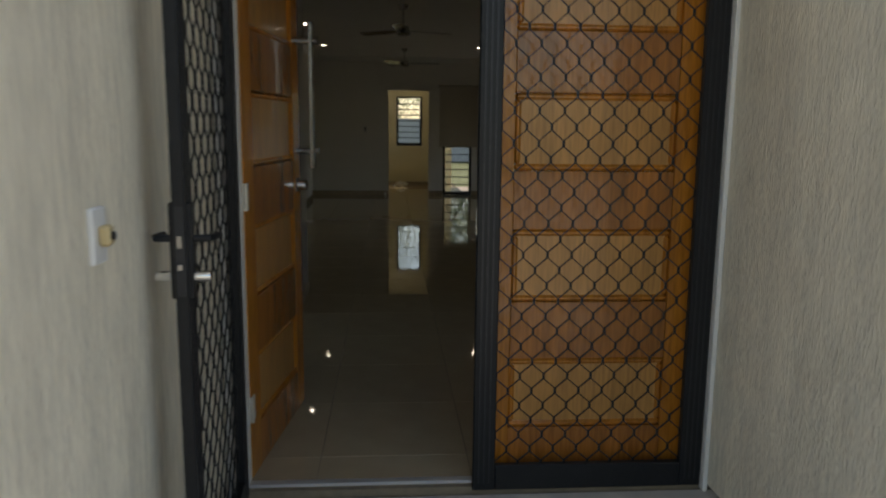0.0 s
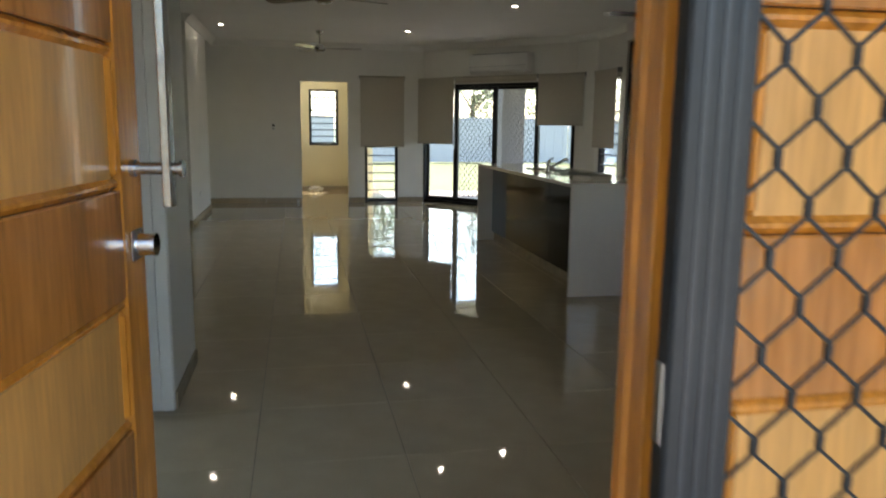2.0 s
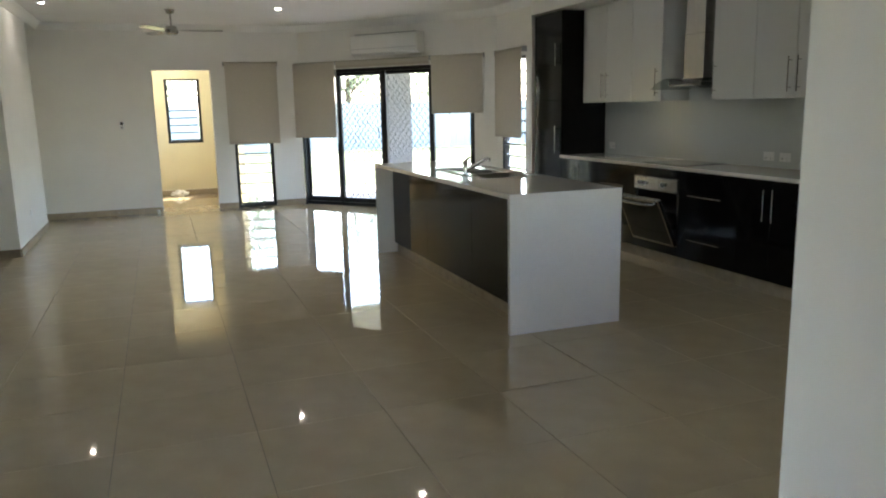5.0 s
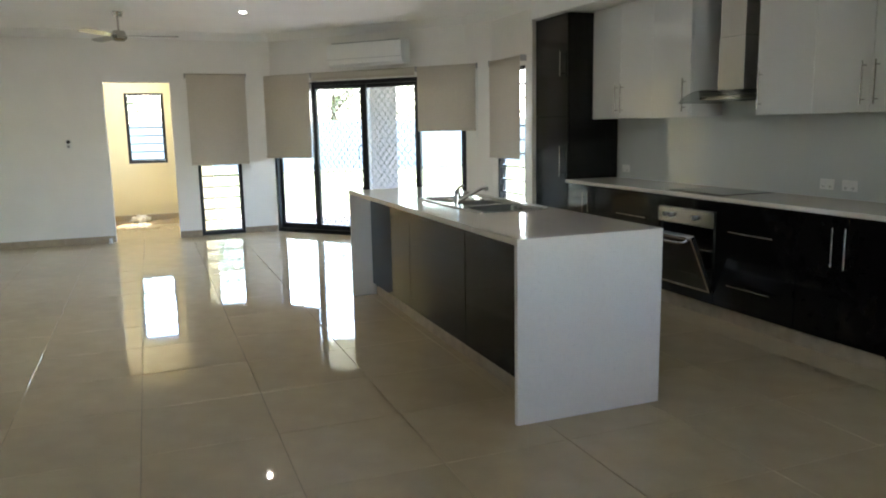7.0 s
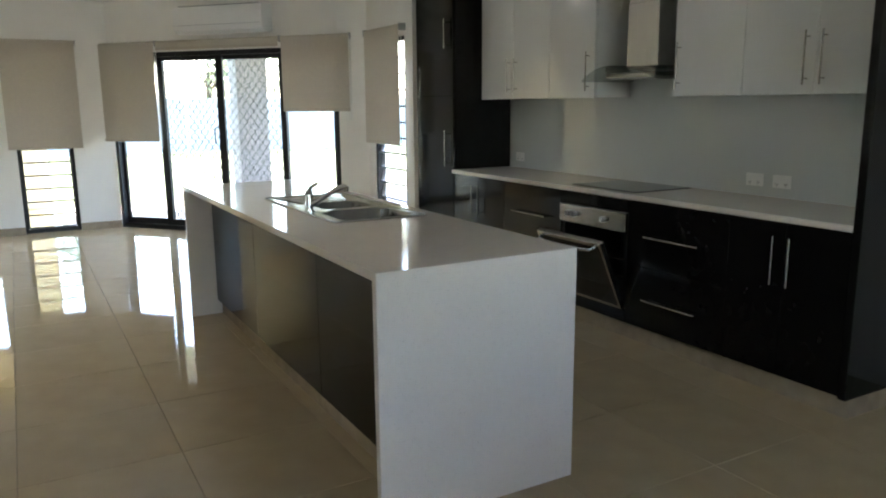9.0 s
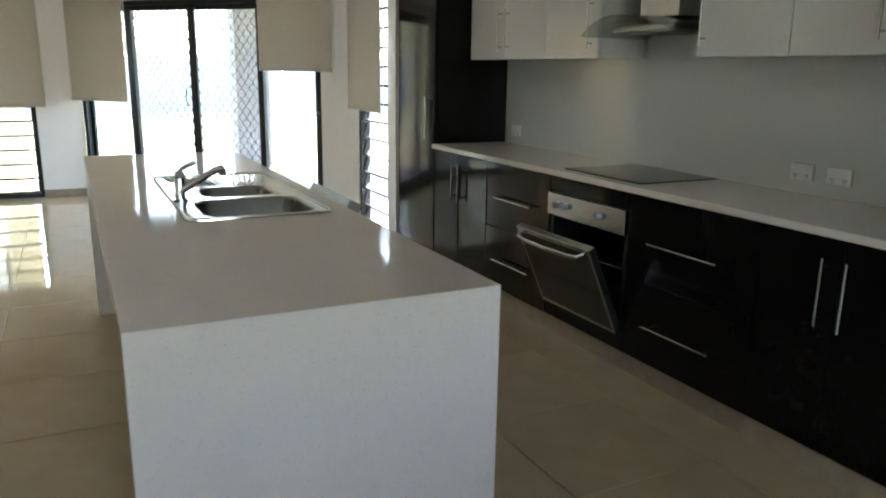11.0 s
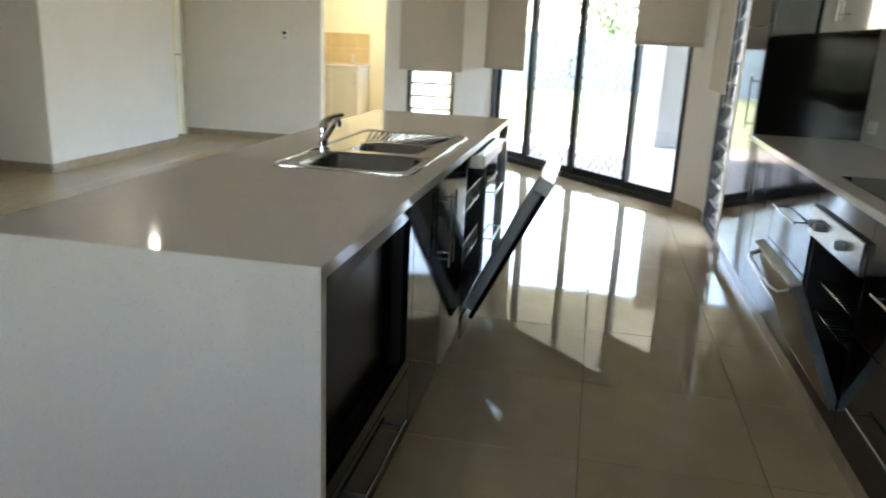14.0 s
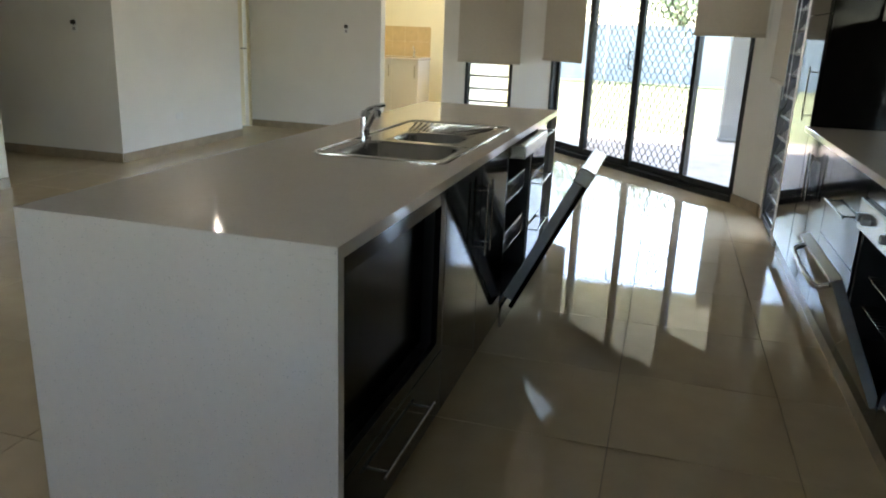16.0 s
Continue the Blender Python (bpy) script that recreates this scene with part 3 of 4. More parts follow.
part("architrave", boxes((-0.055, 0.0, -0.018, 0.0, 0, 2.1), (0.78, 0.835, -0.018, 0.0, 0, 2.1), (0.0, 0.78, -0.018, 0.0, 2.045, 2.1), bev=0.004), CREAMT, pd)
part("door_handle", rods(((0.70, 0.04, 1.0), (0.70, -0.03, 1.0), 0.01), ((0.71, -0.03, 1.0), (0.60, -0.03, 1.0), 0.009)), STEEL, pd)
solid("architrave", boxes((0.545, 0.60, 6.684, 6.699, 0, 2.15), (0.602, 0.658, 6.676, 6.699, 0, 2.15), bev=0.004), TRIMW, "white painted door architrave beside the entry", "architrave", "structure")
solid("doorway_trim", boxes((1.318, 1.332, BY - 0.004, BY + 0.14, 0, 2.067), bev=0.002), TRIMW, "white corner bead of the laundry doorway", "trim", "structure")


# ---- kitchen ----
def bar_handle(parent, a, b, out, r=0.0048):
    """A steel bar between a and b, held off its front by two posts along the vector out."""
    a, b, o = Vector(a), Vector(b), Vector(out)
    d = (b - a).normalized()
    h = part("handle", rods((a + o, b + o, r), (a + d * 0.03, a + d * 0.03 + o, r * 0.8), (b - d * 0.03, b - d * 0.03 + o, r * 0.8), seg=12), STEEL, parent, "brushed steel bar handle")
    return h


FX = 5.57          # front plane of the base cupboards
OUT = (-0.035, 0, 0)


def base_unit(name, y0, y1, label, kind):
    u = thing(name, label, "cupboard", pose(0, 0, 0), group="dark base cupboards under the bench")
    part("body", boxes((FX + 0.022, 6.14, y0 + 0.001, y1 - 0.001, 0.10, 0.868)), DARK, u)
    z0, z1, mid = 0.105, 0.862, (y0 + y1) / 2
    if kind == "doors":
        for a, b, hy in ((y0, mid, mid - 0.045), (mid, y1, mid + 0.045)):
            dr = part("door", boxes((FX, FX + 0.019, a + 0.002, b - 0.002, z0, z1), bev=0.0015), DARK, u)
            bar_handle(dr, (FX, hy, 0.56), (FX, hy, 0.80), OUT)
    else:
        for a, b, hz in ((z0, 0.475, 0.285), (0.479, z1, 0.665)):
            dr = part("drawer_front", boxes((FX, FX + 0.019, y0 + 0.002, y1 - 0.002, a, b), bev=0.0015), DARK, u)
            bar_handle(dr, (FX, mid - 0.2, hz), (FX, mid + 0.2, hz), OUT)
    return u


base_unit("base_cupboard", 8.505, 9.16, "gloss dark brown double-door base cupboard", "doors")
base_unit("drawer_unit", 9.16, 9.90, "gloss dark brown two-drawer unit with bar handles", "drawers")
base_unit("drawer_unit", 10.54, 11.22, "gloss dark brown two-drawer unit beside the oven", "drawers")
base_unit("base_cupboard", 11.22, 11.965, "gloss dark brown double-door base cupboard by the pantry", "doors")

ov = thing("oven", "stainless built-in oven with its glass door ajar", "oven", pose(0, 0, 0))
part("filler_panel", boxes((FX + 0.001, FX + 0.02, 9.902, 10.538, 0.785, 0.862), bev=0.0015), DARK, ov)
part("filler_panel", boxes((FX + 0.001, FX + 0.02, 9.902, 10.538, 0.105, 0.185), bev=0.0015), DARK, ov)
part("body", boxes((FX + 0.01, 6.12, 9.905, 9.93, 0.19, 0.78), (FX + 0.01, 6.12, 10.51, 10.535, 0.19, 0.78), (6.09, 6.12, 9.93, 10.51, 0.19, 0.78), (FX + 0.01, 6.09, 9.93, 10.51, 0.19, 0.22), (FX + 0.01, 6.09, 9.93, 10.51, 0.655, 0.78)), BLACKIN, ov)
cp = part("control_panel", boxes((FX - 0.018, FX + 0.008, 9.907, 10.533, 0.665, 0.782), bev=0.003), STEEL, ov, "brushed steel control panel")
for y in (10.43, 10.365, 10.09):
    part("knob", rods(((FX - 0.019, y, 0.725), (FX - 0.045, y, 0.725), 0.019, 0.016), seg=24), GREYP, cp)
for z in (0.36, 0.48):
    rack = part("oven_rack", rods(((FX + 0.05, 9.935, z), (FX + 0.05, 10.505, z), 0.004), seg=8), STEEL, ov)
    for k in range(16):
        part("wire", rods(((FX + 0.05, 9.95 + 0.036 * k, z), (6.05, 9.95 + 0.036 * k, z), 0.002), seg=6), STEEL, rack)
od = part("oven_door", frame_bars(0.62, 0.465, 0.016, 0.03, 0.022, -0.02, 0.018), STEEL, ov, "steel-framed oven door tilted open")
od.matrix_basis = pose(FX - 0.004, 10.53, 0.195, 0, 0, -90) @ pose(0, 0, 0, 24)
part("oven_glass", boxes((0.015, 0.605, -0.0195, 0.012, 0.021, 0.436)), OVENG, od)
part("oven_handle", tube([(0.05, -0.02, 0.435), (0.06, -0.055, 0.435), (0.12, -0.066, 0.435), (0.31, -0.07, 0.435), (0.50, -0.066, 0.435), (0.56, -0.055, 0.435), (0.57, -0.02, 0.435)], 0.010), STEEL, od)

bench = thing("kitchen_bench", "white composite stone benchtop along the kitchen wall", "benchtop", pose(0, 0, 0))
part("top", boxes((5.548, 6.143, 8.497, 11.968, 0.870, 0.900), bev=0.003), STONE, bench)
solid("kickboard", boxes((5.60, 5.615, 8.47, 12.62, 0.0, 0.099), (5.615, 6.15, 8.47, 8.485, 0.0, 0.099)), SKIRT, "tan tile kickboard under the base cupboards", "kickboard", "structure")
solid("splashback", boxes((6.144, 6.151, 8.51, 11.97, 0.901, 2.47)), SPLASH, "pale grey glass splashback", "splashback", "structure")
solid("cooktop", boxes((5.625, 6.09, 9.90, 10.50, 0.9005, 0.906), bev=0.002), OVENG, "black ceramic glass cooktop on the bench", "cooktop")

pan = thing("pantry", "tall gloss dark brown pantry cupboard", "pantry", pose(0, 0, 0))
part("body", boxes((FX + 0.022, 6.14, 11.972, 12.61, 0.10, 2.465)), DARK, pan)
for z0, z1, h0, h1 in ((0.105, 1.50, 0.92, 1.22), (1.504, 2.462, 1.88, 2.12)):
    dr = part("door", boxes((FX, FX + 0.019, 11.974, 12.608, z0, z1), bev=0.0015), DARK, pan)
    bar_handle(dr, (FX, 12.06, h0), (FX, 12.06, h1), OUT)
ep = solid("end_panel", boxes((5.552, 6.15, 8.455, 8.495, 0.10, 2.47), bev=0.002), DARK, "tall gloss dark brown cupboard end panel", "panel")


def wall_unit(y0, y1, handles, label):
    u = thing("wall_cupboard", label, "wall cupboard", pose(0, 0, 0), group="white wall cupboards over the bench")
    part("body", boxes((5.842, 6.142, y0 + 0.001, y1 - 0.001, 1.471, 2.472)), WHITEG, u)
    n = len(handles)
    for i, hy in enumerate(handles):
        a, b = y0 + (y1 - y0) * i / n, y0 + (y1 - y0) * (i + 1) / n
        dr = part("door", boxes((5.82, 5.839, a + 0.0015, b - 0.0015, 1.468, 2.470), bev=0.0015), WHITEG, u)
        bar_handle(dr, (5.82, hy, 1.515), (5.82, hy, 1.775), OUT)


wall_unit(8.50, 9.345, (8.875, 8.965), "gloss white double-door wall cupboard")
wall_unit(9.345, 9.83, (9.785,), "gloss white single-door wall cupboard beside the hood")
wall_unit(10.53, 11.02, (10.585,), "gloss white single-door wall cupboard beside the hood")
wall_unit(11.02, 11.93, (11.43, 11.52), "gloss white double-door wall cupboard by the pantry")
solid("cupboard_cheek", boxes((5.86, 6.14, 11.934, 11.968, 1.49, 2.46)), DARK, "dark filler beside the wall cupboards", "panel")

hood = thing("range_hood", "stainless canopy range hood with curved glass visor", "range hood", pose(0, 0, 0))
part("chimney", boxes((5.90, 6.142, 10.045, 10.315, 1.66, 2.05), bev=0.002), STEEL, hood)
part("chimney_cover", boxes((5.905, 6.142, 10.05, 10.31, 2.05, 2.473), bev=0.002), STEEL, hood)
part("canopy", boxes((5.80, 6.142, 9.96, 10.40, 1.59, 1.622), bev=0.006), STEEL, hood)
part("filter", boxes((5.82, 6.10, 9.98, 10.38, 1.584, 1.59)), GREYP, hood)
bm = bmesh.new()
arc = []
for i in range(21):
    y = 9.84 + 0.68 * i / 20
    z = 1.655 - 0.085 * ((i - 10) / 10) ** 2
    x = 5.70 - 0.05 * (1 - ((i - 10) / 10) ** 2)
    arc.append([bm.verts.new(p) for p in ((x, y, z), (6.14, y, z), (6.14, y, z + 0.006), (x, y, z + 0.006))])
for a, b in zip(arc, arc[1:]):
    for k in range(4):
        bm.faces.new((a[k], a[(k + 1) % 4], b[(k + 1) % 4], b[k]))
bm.faces.new(arc[0]), bm.faces.new(arc[-1])
part("glass_visor", bm, glass_mat("visor glass", (0.80, 0.82, 0.81)), hood, "curved clear glass visor")


def socket(y, label):
    s = thing("power_point", label, "power point", pose(6.143, y, 0.99))
    part("plate", boxes((-0.010, 0.0, -0.058, 0.058, -0.036, 0.036), bev=0.003), WHITEP, s)
    for dy in (-0.028, 0.028):
        part("switch", boxes((-0.014, -0.010, dy - 0.007, dy + 0.007, 0.010, 0.024), bev=0.001), WHITEP, s)
        part("slot", boxes((-0.0105, -0.0098, dy - 0.008, dy - 0.005, -0.018, -0.008), (-0.0105, -0.0098, dy + 0.005, dy + 0.008, -0.018, -0.008), (-0.0105, -0.0098, dy - 0.0015, dy + 0.0015, -0.028, -0.019)), BLACKIN, s)


for y in (9.29, 9.47, 11.82):
    socket(y, "white double power point on the splashback")

# ---- island ----
IX0, IX1, IY0, IY1, IT = 3.365, 4.182, 8.70, 11.83, 0.91
SX0, SX1, SY0, SY1 = 3.625, 4.105, 9.72, 10.80
isl = thing("kitchen_island", "white stone waterfall island with dark gloss panels", "kitchen island", pose(0, 0, 0))

bm = bmesh.new()
gx, gy = (IX0, SX0 + 0.02, SX1 - 0.02, IX1), (IY0, SY0 + 0.02, SY1 - 0.02, IY1)
lid = {(i, k, z): bm.verts.new((gx[i], gy[k], z)) for i in range(4) for k in range(4) for z in (IT - 0.03, IT)}
for i in range(3):
    for k in range(3):
        if (i, k) != (1, 1):
            for z in (IT - 0.03, IT):
                bm.faces.new([lid[i, k, z], lid[i + 1, k, z], lid[i + 1, k + 1, z], lid[i, k + 1, z]])
for a, c in [((i, e), (i + 1, e)) for i in range(3) for e in (0, 3)] + [((e, i), (e, i + 1)) for i in range(3) for e in (0, 3)] + [((1, 1), (2, 1)), ((2, 1), (2, 2)), ((2, 2), (1, 2)), ((1, 2), (1, 1))]:
    bm.faces.new([lid[(*a, IT - 0.03)], lid[(*c, IT - 0.03)], lid[(*c, IT)], lid[(*a, IT)]])
part("benchtop", bm, STONE, isl)
part("waterfall_end", boxes((IX0, IX1, IY0, IY0 + 0.03, 0.0, IT - 0.0302)), STONE, isl)
part("waterfall_end", boxes((IX0, IX1, IY1 - 0.03, IY1, 0.0, IT - 0.0302)), STONE, isl)
for a, b in ((IY0 + 0.031, 9.74), (9.743, 10.78), (10.783, IY1 - 0.031)):
    part("back_panel", boxes((3.54, 3.556, a, b, 0.10, IT - 0.031), bev=0.001), DARK, isl)
part("kickboard", boxes((3.57, 3.582, IY0 + 0.031, IY1 - 0.031, 0, 0.099)), SKIRT, isl, "tan tile kickboard")
part("kickboard", boxes((4.08, 4.092, IY0 + 0.031, IY1 - 0.031, 0, 0.099)), SKIRT, isl, "tan tile kickboard")
for spec in ((3.558, 4.13, IY0 + 0.031, 9.60, 0.10, 0.30), (3.558, 3.70, IY0 + 0.031, 9.60, 0.30, 0.875), (3.558, 4.13, 9.60, 9.63, 0.1, 0.875), (3.558, 4.13, 10.55, 10.58, 0.1, 0.875), (3.558, 3.60, 9.63, 10.55, 0.1, 0.875), (3.60, 4.13, 9.63, 10.55, 0.1, 0.13), (3.558, 4.13, 11.20, IY1 - 0.031, 0.1, 0.875), (3.558, 3.62, 10.58, 11.20, 0.1, 0.875)):
    part("carcass_panel", boxes(spec), BLACKIN, isl)
part("niche_back", boxes((4.085, 4.10, 8.768, 9.54, 0.351, 0.814)), NICHE, isl)
RX = 4.155
NY0, NY1 = IY0 + 0.033, 9.60
nf = part("niche_frame", boxes((RX - 0.02, RX, NY0, NY0 + 0.035, 0.305, 0.872), (RX - 0.02, RX, NY1 - 0.06, NY1, 0.305, 0.872), (RX - 0.02, RX, NY0 + 0.035, NY1 - 0.06, 0.815, 0.872), (RX - 0.02, RX, NY0 + 0.035, NY1 - 0.06, 0.305, 0.35), bev=0.0015), DARK, isl, "dark frame of an empty appliance niche")
dr = part("drawer_front", boxes((RX - 0.02, RX, NY0, NY1, 0.07, 0.300), bev=0.0015), DARK, isl)
bar_handle(dr, (RX, 8.98, 0.20), (RX, 9.42, 0.20), (0.035, 0, 0))
for a, b, hy in ((9.603, 10.075, 10.035), (10.079, 10.55, 10.12)):
    dr = part("door", boxes((RX - 0.02, RX, a, b, 0.07, 0.872), bev=0.0015), DARK, isl)
    bar_handle(dr, (RX, hy, 0.52), (RX, hy, 0.80), (0.035, 0, 0))
for a, b, hz in ((0.105, 0.36, 0.30), (0.364, 0.62, 0.56), (0.624, 0.872, 0.81)):
    dr = part("drawer_front", boxes((RX - 0.02, RX, 11.21, IY1 - 0.033, a, b), bev=0.0015), DARK, isl)
    bar_handle(dr, (RX, 11.30, hz), (RX, 11.68, hz), (0.035, 0, 0))

dw = thing("dishwasher", "built-in dishwasher with its door hanging open", "dishwasher", pose(0, 0, 0))
part("tub", boxes((3.64, 4.15, 10.585, 10.60, 0.13, 0.85), (3.64, 4.15, 11.18, 11.195, 0.13, 0.85), (3.63, 3.64, 10.585, 11.195, 0.13, 0.85), (3.64, 4.15, 10.60, 11.18, 0.13, 0.15), (3.64, 4.15, 10.60, 11.18, 0.835, 0.85)), BLACKIN, dw)
part("fascia", boxes((4.14, 4.225, 10.59, 11.19, 0.805, 0.868), bev=0.006), STEEL, dw, "stainless control fascia")
for z in (0.34, 0.58):
    bm = bmesh.new()
    for k in range(14):
        y = 10.63 + 0.038 * k
        rod(bm, (3.68, y, z), (4.13, y, z), 0.0025, seg=6)
        rod(bm, (4.13, y, z), (4.13, y, z + 0.09), 0.0025, seg=6)
    rod(bm, (4.13, 10.62, z + 0.09), (4.13, 11.16, z + 0.09), 0.004, seg=8)
    rod(bm, (4.13, 10.62, z), (4.13, 11.16, z), 0.004, seg=8)
    part("rack", bm, STEEL, dw)
dd = part("dishwasher_door", boxes((0, 0.022, 10.59, 11.19, 0, 0.72), bev=0.003), DARK, dw, "dark fronted dishwasher door tilted outward")
dd.matrix_basis = pose(4.19, 0, 0.115, 0, 26, 0)
part("inner_liner", boxes((-0.045, 0.0, 10.60, 10.635, 0.03, 0.66), (-0.045, 0.0, 11.145, 11.18, 0.03, 0.66), (-0.045, 0.0, 10.635, 11.145, 0.03, 0.07), (-0.045, 0.0, 10.635, 11.145, 0.61, 0.66), bev=0.005), GREYP, dd, "grey moulded rim of the inner door")
part("liner_recess", boxes((-0.018, -0.001, 10.635, 11.145, 0.07, 0.61)), BLACKIN, dd)
part("door_top", boxes((-0.048, 0.024, 10.588, 11.192, 0.662, 0.735), bev=0.005), STEEL, dd, "stainless top edge of the door")
part("dispenser", boxes((-0.032, -0.018, 10.80, 10.98, 0.25, 0.40), bev=0.004), GREYP, dd)
part("kick_panel", boxes((4.15, 4.162, 10.59, 11.19, 0.005, 0.112), bev=0.002), STEEL, dw, "stainless plinth strip")


# sink
def bowl(bm, x0, x1, y0, y1, z, depth, r):
    """A pressed bowl let into the rectangle x0..x1, y0..y1 at height z."""
    cx, cy = (x0 + x1) / 2, (y0 + y1) / 2
    hx, hy = (x1 - x0) / 2 - 0.012, (y1 - y0) / 2 - 0.012

    def ring(inset, zz, rad):
        pts = []
        for q in range(4):
            sx, sy = ((1, 1), (-1, 1), (-1, -1), (1, -1))[q]
            for k in range(7):
                a = math.pi / 2 * (q + k / 6)
                pts.append((cx + sx * (hx - inset - rad) + rad * math.cos(a), cy + sy * (hy - inset - rad) + rad * math.sin(a), zz))
        return pts
    def edge(p):
        dx, dy = (p[0] - cx) / hx, (p[1] - cy) / hy
        k = 1 / max(abs(dx), abs(dy))
        return (cx + (p[0] - cx) * k * (x1 - cx) / hx if abs(dx) >= abs(dy) else cx + (p[0] - cx) * k, cy + (p[1] - cy) * k * (y1 - cy) / hy if abs(dy) >= abs(dx) else cy + (p[1] - cy) * k, z)
    first = ring(0, z, r)
    rings = [[edge(p) for p in first], first, ring(0.006, z - 0.008, r - 0.004), ring(0.012, z - depth * 0.7, r - 0.008), ring(0.03, z - depth * 0.95, r - 0.012), ring(0.06, z - depth, r - 0.02)]
    vs = [[bm.verts.new(p) for p in rg] for rg in rings]
    n = len(first)
    for a, b in zip(vs, vs[1:]):
        for k in range(n):
            bm.faces.new((a[k], a[(k + 1) % n], b[(k + 1) % n], b[k]))
    bm.faces.new(vs[-1])


sk = thing("sink", "stainless one and a half bowl sink with drainer", "sink", pose(0, 0, 0))
ZR = IT + 0.004
B1, B2 = (3.675, 4.085, 9.745, 10.115), (3.735, 4.035, 10.145, 10.425)
bm = bmesh.new()
for s in ((SX0, SX1, SY0, B1[2]), (SX0, B1[0], B1[2], B1[3]), (B1[1], SX1, B1[2], B1[3]), (SX0, SX1, B1[3], B2[2]), (SX0, B2[0], B2[2], B2[3]), (B2[1], SX1, B2[2], B2[3]), (SX0, SX1, B2[3], SY1)):
    x0, x1, y0, y1 = s
    bm.faces.new([bm.verts.new(p) for p in ((x0, y0, ZR), (x1, y0, ZR), (x1, y1, ZR), (x0, y1, ZR))])
part("sink_deck", bm, SINKM, sk)
part("sink_edge", tube([(SX0 + 0.03, SY0, IT + 0.003), (SX1 - 0.03, SY0, IT + 0.003), (SX1 - 0.008, SY0 + 0.01, IT + 0.003), (SX1, SY0 + 0.03, IT + 0.003), (SX1, SY1 - 0.03, IT + 0.003), (SX1 - 0.01, SY1 - 0.008, IT + 0.003), (SX1 - 0.03, SY1, IT + 0.003), (SX0 + 0.03, SY1, IT + 0.003), (SX0 + 0.008, SY1 - 0.008, IT + 0.003), (SX0, SY1 - 0.03, IT + 0.003), (SX0, SY0 + 0.03, IT + 0.003), (SX0 + 0.01, SY0 + 0.008, IT + 0.003), (SX0 + 0.03, SY0, IT + 0.003)], 0.006), SINKM, sk)
for nm, b, dep in (("main_bowl", B1, 0.17), ("half_bowl", B2, 0.12)):
    bm = bmesh.new()
    bowl(bm, *b, ZR, dep, 0.07)
    part(nm, bm, BOWL_SHADE, sk)
    cx, cy = (b[0] + b[1]) / 2, (b[2] + b[3]) / 2
    part("drain", rods(((cx, cy, ZR - dep + 0.001), (cx, cy, ZR - dep + 0.005), 0.04), seg=24), CHROME, sk)
for k in range(15):
    x, f = 3.685 + 0.025 * k, (k - 7) * 0.012
    part("drainer_rib", tube([(x - f * 0.7, 10.455, ZR - 0.002), (x - f * 0.5, 10.475, ZR + 0.003), (x + f * 0.2, 10.735, ZR + 0.003), (x + f * 0.25, 10.755, ZR - 0.002)], 0.0044, 8), SINKM, sk)

tp = thing("tap", "chrome lever mixer tap behind the sink", "tap", pose(3.655, 10.13, ZR))
part("tap_body", rods(((0, 0, 0), (0, 0, 0.010), 0.027), ((0, 0, 0.010), (0, 0, 0.085), 0.020, 0.0185), ((0, 0, 0.085), (0.004, 0.003, 0.108), 0.021, 0.017), seg=24), CHROME, tp)
sp = part("spout", tube([(0.0, 0.0, 0.035), (0.016, -0.022, 0.045), (0.048, -0.068, 0.074), (0.085, -0.125, 0.110), (0.108, -0.160, 0.130), (0.120, -0.178, 0.135), (0.124, -0.184, 0.128)], 0.0125, 14), CHROME, tp)
part("aerator", rods(((0.124, -0.184, 0.112), (0.124, -0.184, 0.134), 0.0125, 0.014), seg=18), STEEL, sp)
part("lever", tube([(0.0, 0.0, 0.102), (0.010, 0.008, 0.114), (0.032, 0.026, 0.124), (0.064, 0.050, 0.132)], 0.0085, 12), CHROME, tp)

# ---- ceiling things ----
def ceiling_fan(x, y, z, turn, label):
    f = thing("ceiling_fan", label, "ceiling fan", pose(x, y, 0, 0, 0, turn), group="ceiling fans")
    part("canopy", rods(((0, 0, H - 0.05), (0, 0, H), 0.045, 0.06), seg=24), STEEL, f)
    part("downrod", rods(((0, 0, z + 0.05), (0, 0, H - 0.05), 0.011), seg=12), STEEL, f)
    part("motor", rods(((0, 0, z - 0.03), (0, 0, z + 0.05), 0.085, 0.06), ((0, 0, z - 0.055), (0, 0, z - 0.03), 0.05, 0.085), seg=32), STEEL, f)
    for k in range(3):
        bm = bmesh.new()
        outline = [(0.07, -0.03), (0.2, -0.06), (0.55, -0.062), (0.60, -0.045), (0.61, 0.0), (0.60, 0.04), (0.55, 0.055), (0.2, 0.05), (0.07, 0.03)]
        up = [bm.verts.new((px, py, 0.003)) for px, py in outline]
        dn = [bm.verts.new((px, py, -0.003)) for px, py in outline]
        bm.faces.new(up), bm.faces.new(dn[::-1])
        for i in range(len(outline)):
            j = (i + 1) % len(outline)
            bm.faces.new((up[i], dn[i], dn[j], up[j]))
        b = part("blade", bm, STEEL, f)
        b.matrix_basis = pose(0, 0, z, 0, 0, 120 * k) @ pose(0, 0, 0, 12)
    return f


ceiling_fan(1.50, 9.85, 2.42, 22, "silver three-blade ceiling fan in the living room")
ceiling_fan(1.61, 14.60, 2.45, -4, "silver three-blade ceiling fan near the laundry")
ceiling_fan(4.80, 10.05, 2.42, -60, "silver three-blade ceiling fan over the kitchen aisle")


